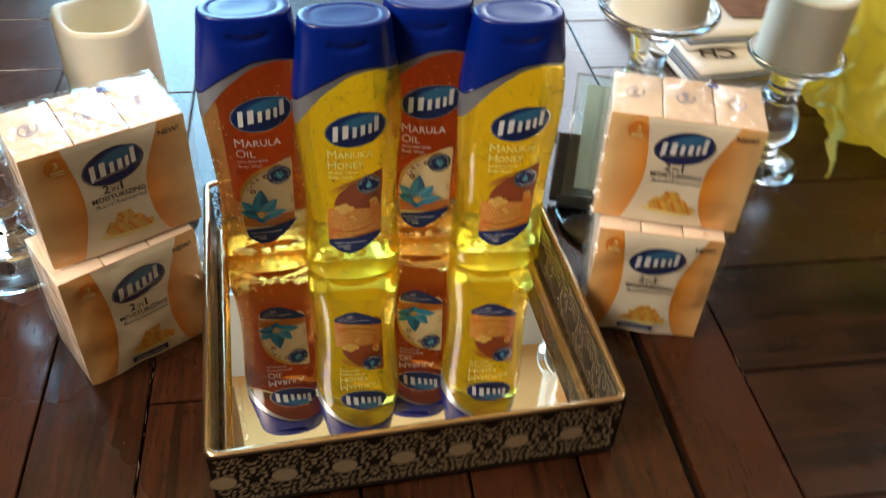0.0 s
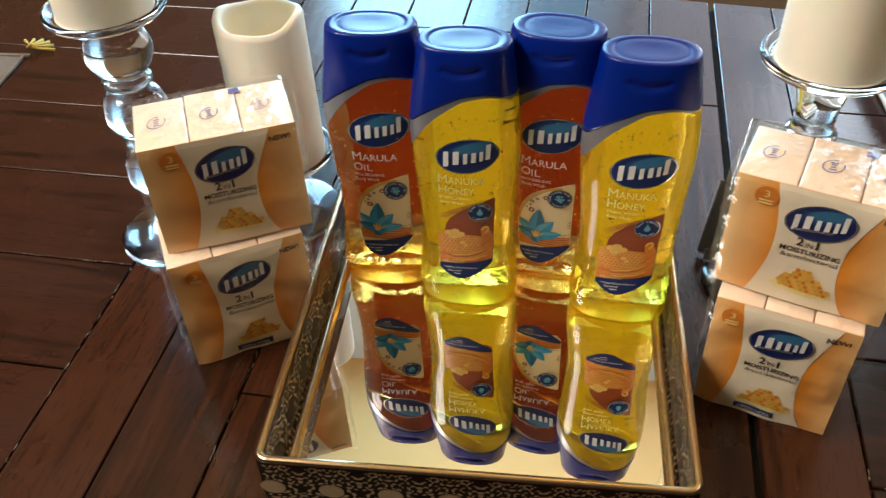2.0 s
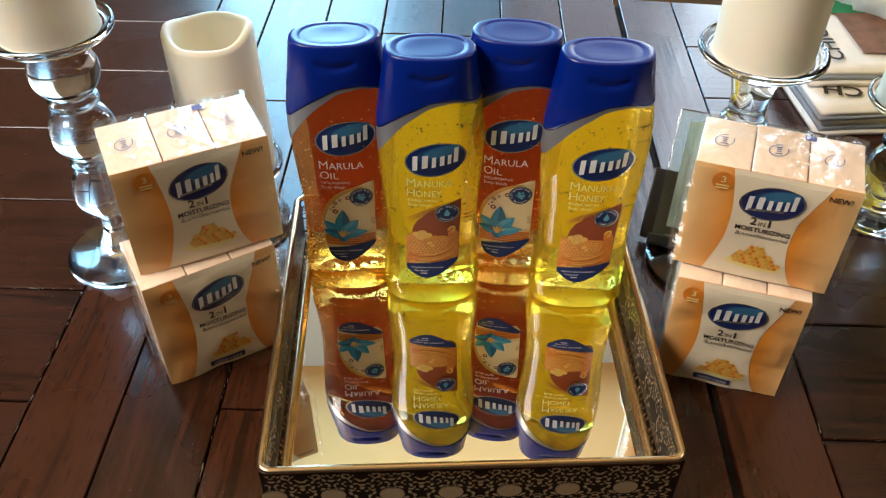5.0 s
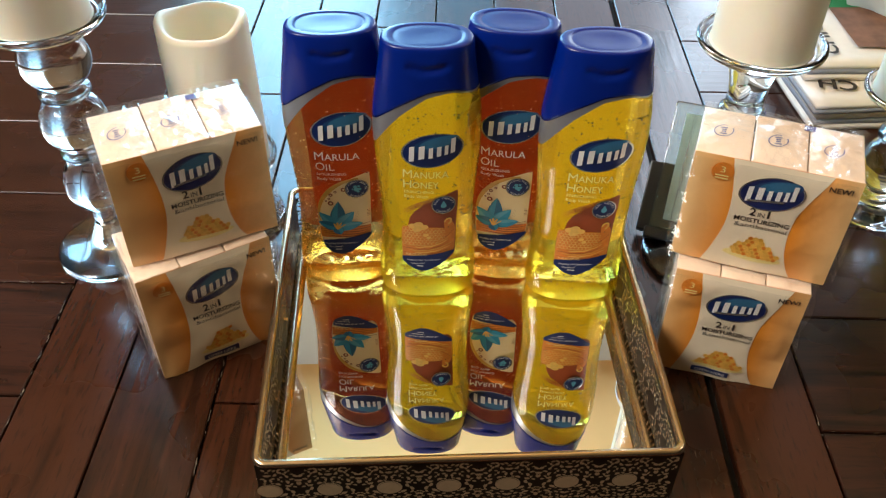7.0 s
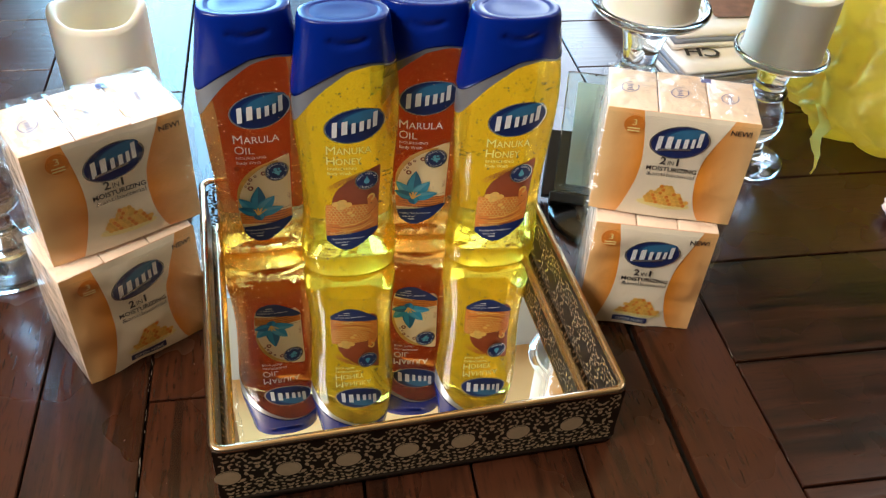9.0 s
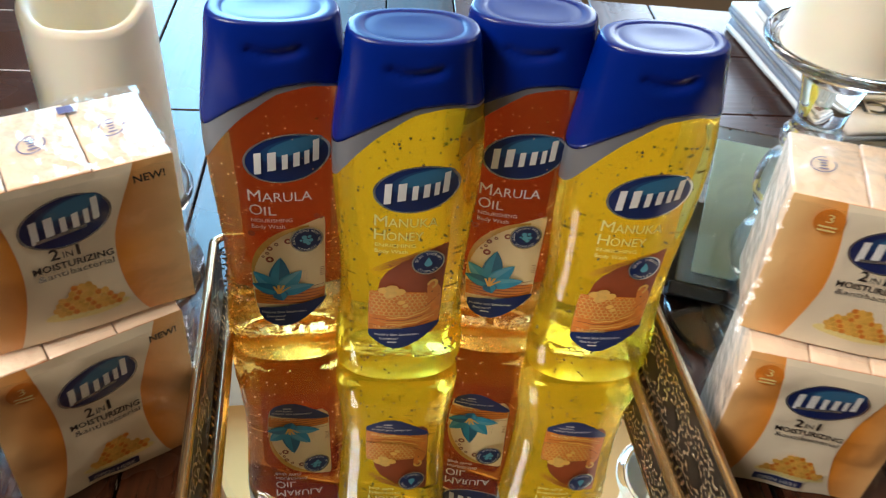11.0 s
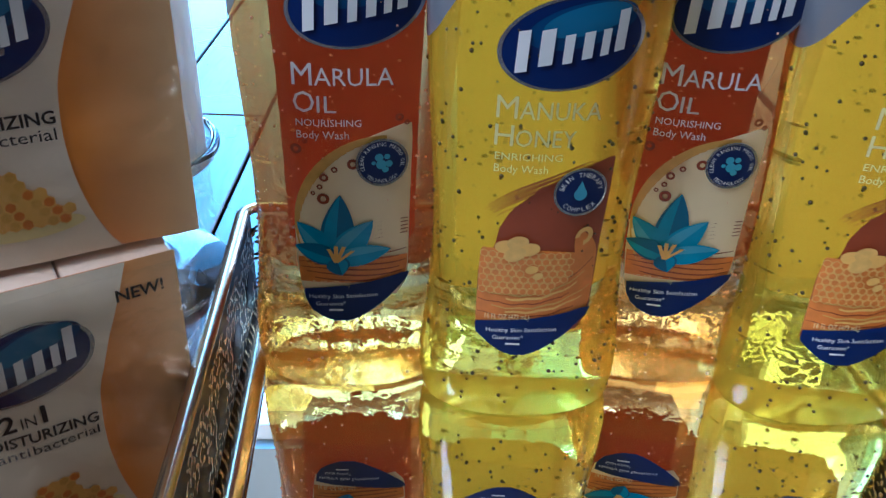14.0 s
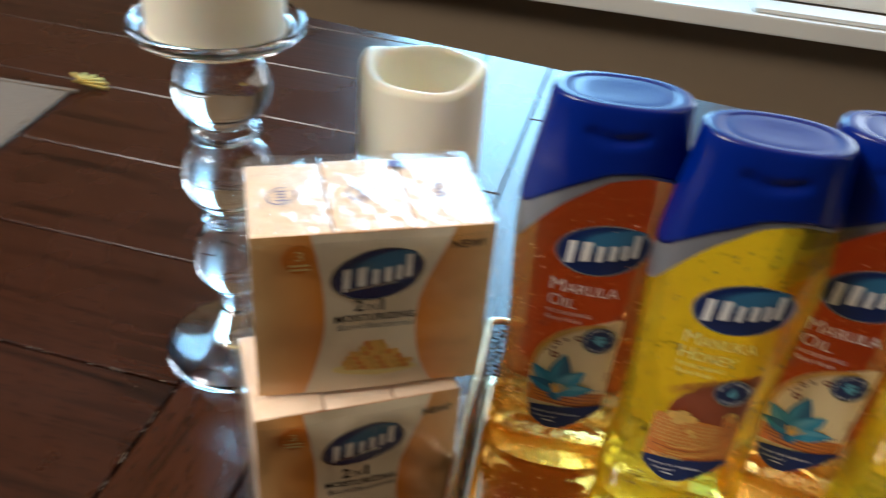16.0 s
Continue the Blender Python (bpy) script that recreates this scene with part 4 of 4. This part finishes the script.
    for text, u, v, wide, tall_ in (("2", -0.0085, h * 0.535, 0.0040, 0.0056), ("IN", -0.0032, h * 0.535, 0.0040, 0.0034), ("1", 0.0024, h * 0.535, 0.0014, 0.0056), ("MOISTURIZING", -0.0165, h * 0.535 - 0.0054, 0.0335, 0.0034), ("bacterial", -0.0020, h * 0.535 - 0.0098, 0.0185, 0.0032), ("NEW!", w / 2 - 0.0185, h * 0.885, 0.0135, 0.0036)):
        flat("front_word", letters(F, text, u, v, wide, tall_, 0.0007, bold=0.02 if text in ("NEW!", "2", "1", "MOISTURIZING") else 0.0), M_BLACK, pk)
    flat("front_word", letters(F, "&anti", -0.0155, h * 0.535 - 0.0098, 0.0125, 0.0032, 0.0007), M_SILVER, pk)
    n_cell = 0
    for rr in range(6):
        for cc in range(10):
            x, z = -0.0135 + 0.0031 * cc + 0.00155 * (rr % 2), h * 0.150 + 0.0027 * rr
            if abs(x - 0.001) < 0.0150 - 0.0024 * max(0, rr - 1) + rg.uniform(-0.002, 0.001):
                n_cell += 1
                hx = part("honeycomb_cell", hexagons(F, [(x, z)], 0.00178, 0.0007), (M_AMBER, M_HONEY, M_GOLD)[n_cell % 3], pk)
                part("cell_edge", hexagons(F, [(x, z)], 0.00178, 0.0009, 0.80), M_HONEY, hx)
    flat("name_bar", grid(lambda i, j: F(-0.012 + 0.021 * i / 12, h * 0.755 - 0.0080 + 0.0034 * i / 12 + 0.0016 * j, 0.0013), 13, 2)[0], M_SILVER, lg)
    part("honey_pool", disc(F, 0.001, h * 0.135, 0.0185, 0.0036, 0, 0.0005, 4, 30), M_PALE, pk)
    if lower:
        tab = flat("open_tab", sheet(F, [(0.0035 + 0.0055 * k / 4, -0.016, 0.010) for k in range(5)], 0.0010, 14), M_NAVY, pk, "navy opening tab")
        flat("tab_words", letters(F, "OPEN HERE", -0.0135, 0.0048, 0.021, 0.0028, 0.0015), M_WHITE, tab)
    hd, cyc = d / 2 + 0.0012, d / 2 - 0.0006
    loop = []
    for k in range(72):
        a = 2 * math.pi * k / 72
        c, s_ = math.cos(a), math.sin(a)
        q = (abs(c) ** 14 + abs(s_) ** 14) ** (-1 / 14)
        loop.append((c * q, s_ * q))
    def wrap(i, j):
        c, s_ = loop[i]
        z = h * j / 22
        n1 = 1 - abs(noise.noise(Vector((c * 2.2 + ph, s_ * 2.2, z * 60 + c * 2))) * 2)
        n2 = 1 - abs(noise.noise(Vector((c * 5 + z * 40, s_ * 5 + pv, z * 120))) * 2)
        o = 0.0030 + 0.0017 * n1 + 0.0008 * n2
        return (c * (w / 2 + o), cyc + s_ * (hd + o), 0.0003 + z)
    bm, vs = grid(lambda i, j: wrap(i % 72, j), 73, 23)
    part("clear_wrap", bm, M_WRAP, pk, "crinkled clear plastic wrap")
    if not lower:
        def top(i, j):
            u, v = -w / 2 + w * i / 60, d * j / 30
            r1 = 1 - abs(noise.noise(Vector((u * 95 + v * 60 + ph, v * 9, pv)))) * 2
            r2 = 1 - abs(noise.noise(Vector((u * 210 - v * 70, v * 22 + pv, ph)))) * 2
            return (u, v, h + 0.0008 + 0.0006 * r1 + 0.0004 * r2)
        part("clear_top_wrap", grid(top, 61, 31)[0], M_WRAP, pk, "glossy crinkled clear wrap")
    return pk


H1, H2 = 0.0955, 0.0830
soap_pack(pose(-0.034, 0.148, 0.0006, 0, 0, 29.5), 0.0930, 0.0570, H1, True, "peach soap three-pack on the table under another pack")
soap_pack(pose(-0.033, 0.1595, 0.0006 + H1 + 0.0015, 0, 0, 24.5), 0.0990, 0.0575, H2, False, "peach soap three-pack stacked on another pack")
soap_pack(pose(0.3205, 0.1215, 0.0006, 0, 0, -18.0), 0.0860, 0.0530, H1, True, "bright peach soap three-pack on the table under another pack")
soap_pack(pose(0.3245, 0.1330, 0.0006 + H1 + 0.0015, 0, 0, -20.5), 0.0990, 0.0540, H2, False, "bright peach soap three-pack stacked on another pack")


# ---- candles and holders ----
def holder(x, y, keys, label, bead_z):
    h = thing("candle_holder", pose(x, y, 0.0006), label, "candle holder", "glass candle holders")
    base, stem, top = keys
    g = 0.0002
    b0, t0 = base[-1], top[0]
    part("foot", lathe(smooth_profile(base, 6) + [(0.0, b0[1])]), M_GLASS, h, "round glass foot")
    part("stem", lathe([(0.0, b0[1] + g), (b0[0], b0[1] + g)] + smooth_profile(stem, 6) + [(t0[0], t0[1] - g), (0.0, t0[1] - g)]), M_GLASS, h, "stem of clear glass balls")
    part("dish", lathe([(0.0, t0[1])] + smooth_profile(top, 5)), M_GLASS, h, "clear rimmed glass dish")
    return h


def dish(z, r):
    return [(0.010, z - 0.006), (0.020, z - 0.0045), (r - 0.006, z), (r - 0.0005, z + 0.004), (r, z + 0.0075), (r - 0.0025, z + 0.0085), (r - 0.006, z + 0.005), (r - 0.010, z + 0.0035), (0.0, z + 0.003)]


def foot(r):
    return [(0.0, 0.0), (r - 0.004, 0.0), (r, 0.002), (r - 0.001, 0.0045), (r * 0.72, 0.009), (r * 0.40, 0.013), (0.0125, 0.020), (0.0095, 0.030)]


tall = (foot(0.044), [(0.0085, 0.040), (0.0100, 0.046), (0.0190, 0.055), (0.0225, 0.069), (0.0190, 0.084), (0.0120, 0.093), (0.0165, 0.097), (0.0165, 0.101), (0.0120, 0.104), (0.0205, 0.112), (0.0247, 0.125), (0.0205, 0.139), (0.0130, 0.1455), (0.0180, 0.149), (0.0180, 0.154), (0.0130, 0.157), (0.0210, 0.164), (0.0252, 0.177), (0.0210, 0.190), (0.0150, 0.195), (0.0190, 0.198)], dish(0.204, 0.0430))
holder(-0.145, 0.268, tall, "tall clear glass candle holder of stacked balls", 0)
neck = (foot(0.048), [(0.0085, 0.036), (0.0170, 0.045), (0.0215, 0.060), (0.0180, 0.076), (0.0120, 0.082), (0.0150, 0.086), (0.0120, 0.090), (0.0190, 0.098), (0.0222, 0.112), (0.0190, 0.126), (0.0120, 0.133), (0.0165, 0.138), (0.0168, 0.145), (0.0135, 0.150), (0.0140, 0.165), (0.0180, 0.182)], dish(0.194, 0.0435))
holder(0.3435, 0.2485, neck, "tall clear glass candle holder with a flared neck", 0)
short = (foot(0.035), [(0.0110, 0.026), (0.0190, 0.036), (0.0220, 0.050), (0.0185, 0.064), (0.0130, 0.071), (0.0170, 0.075), (0.0170, 0.080), (0.0135, 0.084), (0.0150, 0.098), (0.0175, 0.106)], dish(0.1120, 0.0415))
holder(0.511, 0.311, short, "short clear glass candle holder", 0)
low = (foot(0.046), [(0.0110, 0.027), (0.0180, 0.036), (0.0180, 0.042), (0.0130, 0.047), (0.0160, 0.054)], dish(0.060, 0.0465))
holder(-0.054, 0.304, low, "low clear glass candle holder", 0)


def candle(name, x, y, z, r, h, label, top_dip=0.003):
    c = thing(name, pose(x, y, z), label, "candle", "candles")
    part("wax", lathe(smooth_profile([(0, 0), (r - 0.002, 0), (r, 0.002), (r, 0.01), (r, h - 0.006), (r - 0.001, h - 0.0015), (r - 0.005, h), (r - 0.012, h - top_dip), (0, h - top_dip - 0.001)], 5)), M_WAX, c, "smooth ivory wax")
    part("wick", lathe([(0, 0), (0.0009, 0), (0.0008, 0.006), (0, 0.0065)], 8), M_BLACK, c, m=pose(0, 0, h - top_dip - 0.001, 8))
    return c


candle("pillar_candle", -0.145, 0.268, 0.2082, 0.0335, 0.125, "ivory pillar candle on a tall glass holder")
candle("pillar_candle", 0.3435, 0.2485, 0.1982, 0.0340, 0.150, "tall ivory pillar candle on a glass holder")
candle("pillar_candle", 0.511, 0.311, 0.1162, 0.0345, 0.062, "short white pillar candle on a glass holder")
# hollow candle with a wavy melted rim
wc = thing("flameless_candle", pose(-0.0465, 0.2995, 0.0642), "ivory hollow candle with a wavy melted rim", "candle", "candles")
WR, WH = 0.0342, 0.127


def wavy(a):
    return 0.0026 * math.cos(2 * a - 0.15) + 0.0012 * math.cos(4 * a)


prof = [(0.0, 0.0, 0), (WR - 0.002, 0.0, 0), (WR, 0.002, 0), (WR, 0.03, 0), (WR - 0.0005, 0.07, 0.2), (WR - 0.001, WH - 0.004, 1), (WR - 0.0025, WH - 0.0005, 1), (WR - 0.005, WH, 1), (WR - 0.0075, WH - 0.002, 1), (WR - 0.0085, WH - 0.008, 1), (WR - 0.0095, WH - 0.035, 0.3), (WR - 0.014, WH - 0.040, 0), (0.0, WH - 0.041, 0)]
bm, vs = grid(lambda i, j: (max(prof[j][0], 0.0002) * math.cos(2 * math.pi * i / 56), max(prof[j][0], 0.0002) * math.sin(2 * math.pi * i / 56), prof[j][1] + prof[j][2] * wavy(2 * math.pi * i / 56)), 56, len(prof), True)
part("wax", bm, M_WAX, wc, "ivory wax shell")
part("bulb", lathe([(0, 0), (0.003, 0), (0.0028, 0.006), (0.0, 0.011)], 12), M_WAX, wc, m=pose(0, 0, WH - 0.041))

# ---- glass photo frame leaning back on a black stand ----
RIGHT = Vector((0.94, -0.34, 0.0)).normalized()
UP = Vector((0.029, 0.080, 0.080)).normalized()
OUT = RIGHT.cross(UP)
m = Matrix((RIGHT, UP, OUT)).transposed().to_4x4()
m.translation = (0.301, 0.268, 0.0125)
fr = thing("glass_photo_frame", m, "greenish glass photo frame leaning back on a black stand", "photo frame")
flat("glass_plate", block(0.0, 0.118, 0.004, 0.112, 0.0020, 0.0070, 0.0012), M_PLATE, fr, "thick bevelled glass")
flat("mat_board", block(0.010, 0.108, 0.012, 0.104, -0.0012, 0.0014, 0.0005), M_FROST, fr)
flat("backing", block(-0.010, 0.070, 0.000, 0.060, -0.0140, -0.0014, 0.0015), M_BLKPL, fr, "black plastic backing")
flat("lower_rail", block(-0.003, 0.121, -0.006, 0.003, -0.0140, 0.0085, 0.0015), M_BLKPL, fr, "black plastic lower rail")
flat("back_leg", block(0.045, 0.075, 0.030, 0.046, -0.0560, -0.0142, 0.0015), M_BLKPL, fr, "black plastic prop")

# ---- newspapers ----
def newspaper(m, w, d, layers, label, head):
    nw = thing("newspaper", m, label, "newspaper", "newspapers")
    rg = random.Random(int(w * 1000))
    z = 0.0
    for k in range(layers):
        t = rg.uniform(0.0035, 0.006)
        j = rg.uniform(-0.009, 0.009) - 0.002 * k

        def top_at(i, q, lo=z, hi=z + t, s=j):
            x, y = w * i / 14, d * q / 10
            return x + s, y + s * 0.6, hi + 0.0016 * noise.noise((x * 14, y * 14, k * 3.0))
        bm, vs = grid(top_at, 15, 11)
        r = bmesh.ops.extrude_face_region(bm, geom=bm.faces[:])
        for v in r["geom"]:
            if isinstance(v, bmesh.types.BMVert):
                v.co.z -= t * 0.85
        part("folded_section", bm, M_NEWS2 if k % 3 == 1 else M_NEWS, nw)
        z += t
    T = lambda u, v, off: (u, v, z + 0.0022 + off)
    if head:
        flat("headline", letters(T, "CHICA", 0.033, 0.016, 0.085, 0.016, 0.0, 90, bold=0.022), M_BLACK, nw)
    else:
        flat("headline", letters(T, "CH", 0.044, 0.030, 0.038, 0.018, 0.0, 165, bold=0.022), M_BLACK, nw, "large black headline letters")
    bm = bmesh.new()
    for k in range(5):
        x = (0.135 if head else 0.075) + 0.0075 * k
        for q in range(4):
            v = 0.012 + 0.026 * q
            poly(T, [(x, v), (x + 0.0016, v), (x + 0.0016, v + rg.uniform(0.015, 0.022)), (x, v + 0.018)], 0.0, bm)
    tagged(flat("text_bar", bm, M_NEWS2, nw), kind="stuff")
    flat("picture", poly(T, [(0.055, 0.030), (0.120, 0.026), (0.120, d - 0.05), (0.055, d - 0.046)] if head else [(0.125, 0.015), (0.17, 0.015), (0.17, d - 0.03), (0.125, d - 0.03)], 0.0), M_PHOTO, nw, "printed colour picture")
    flat("green_block", poly(T, [(0.04, d - 0.055), (0.09, d - 0.055), (0.09, d - 0.02), (0.04, d - 0.02)], 0.0004), M_GREEN, nw)
    return nw


newspaper(pose(0.505, 0.433, 0.0006, 0, 0, 3), 0.24, 0.24, 6, "stack of folded newspapers on the table", False)
newspaper(pose(0.503, 0.474, 0.0330, 0, 0, 0), 0.24, 0.17, 3, "folded newspaper on top of a stack", True)


# ---- plastic bags ----
def bag(name, m, rx, ry, rz, material, label, seed, lift=0.0):
    b = thing(name, m, label, "plastic bag")
    bm = bmesh.new()
    bmesh.ops.create_icosphere(bm, subdivisions=6, radius=1.0)
    for v in bm.verts:
        p = v.co.copy()
        n1 = 1 - abs(noise.noise(p * 1.7 + Vector((seed, 0, 0))))
        n2 = 1 - abs(noise.noise(Vector((p.x * 5, p.y * 5, p.z * 2.0)) + Vector((0, seed, 0))))
        n3 = 1 - abs(noise.noise(Vector((p.x * 11, p.y * 11, p.z * 5.0)) + Vector((0, 0, seed))))
        w4 = p.x * 2.4 + p.y * 1.2 + noise.noise(p * 1.3 + Vector((seed, seed, 0))) * 1.6
        n4 = 1 - abs(noise.noise(Vector((w4 * 2.6, p.z * 0.9 + seed, w4 * 0.3))) * 2)
        k = 0.58 + 0.24 * n1 + 0.17 * n2 + 0.05 * n3 + 0.09 * n4 ** 2
        v.co = (p.x * rx * k, p.y * ry * k, max(0.0, (p.z * 0.62 + 0.42) * rz * k))
    part("film", bm, material, b)
    return b


yb = bag("yellow_bag", pose(0.745, 0.385, 0.0008), 0.185, 0.150, 0.21, M_YBAG, "crumpled translucent yellow plastic bag on the table", 3.0)
bm, vs = grid(lambda i, j: (-0.150 - 0.010 * i / 3 + 0.004 * math.sin(i * 1.1) + (j - 1) * (0.016 * (1 - i / 10) ** 2 + 0.0008), -0.060 - 0.0050 * i + 0.002 * math.sin(i * 2), 0.048 * (1 - i / 9) ** 1.4 + 0.001 + 0.002 * (j == 1)), 10, 3)
part("torn_strip", bm, M_YBAG, yb, "torn trailing strip of film")
bag("white_bag", pose(0.700, 0.660, 0.0008), 0.150, 0.110, 0.20, M_WBAG, "crumpled white plastic bag beside the newspapers", 8.0)

# ---- placemat and small things ----
pm = thing("placemat", pose(-0.424, 0.556, 0.0006, 0, 0, 2), "grey-brown woven placemat with a yellow corner tassel", "placemat")
part("weave", grid(lambda i, j: (-0.30 + 0.29 * i / 12, -0.38 + 0.37 * j / 14, 0.0022 + 0.0006 * math.sin(i * 1.3 + j)), 13, 15)[0], M_MATW, pm)
flat("edging", block(-0.31, 0.0, -0.009, -0.004, 0.0, 0.0030, 0.0006), M_MATW, pm)
flat("edging", block(-0.009, -0.005, -0.39, -0.0095, 0.0, 0.0030, 0.0006), M_MATW, pm)
bm = bmesh.new()
for k in range(6):
    a = radians(20 + 22 * k)
    bmesh.ops.create_cone(bm, segments=6, radius1=0.0022, radius2=0.0006, depth=0.030, cap_ends=True, matrix=pose(0.010 * math.cos(a), 0.010 * math.sin(a), 0.005 + 0.001 * k, 75, 0, math.degrees(a) - 90))
part("tassel", bm, M_FRINGE, pm, "yellow corner tassel")
nap = thing("paper_napkin", pose(0.618, 0.205, 0.0006, 0, 0, 15), "pale pink crumpled paper napkin", "napkin")
bm = bmesh.new()
bmesh.ops.create_icosphere(bm, subdivisions=4, radius=1.0)
for v in bm.verts:
    k = 0.8 + 0.35 * noise.noise(v.co * 2.6 + Vector((5, 5, 5)))
    v.co = (v.co.x * 0.024 * k, v.co.y * 0.026 * k, max(0, (v.co.z + 0.7) * 0.016 * k))
part("crumple", bm, mat("pale_pink_tissue", lin(240, 206, 196), 0.85, bump=0.4, scale=150), nap)
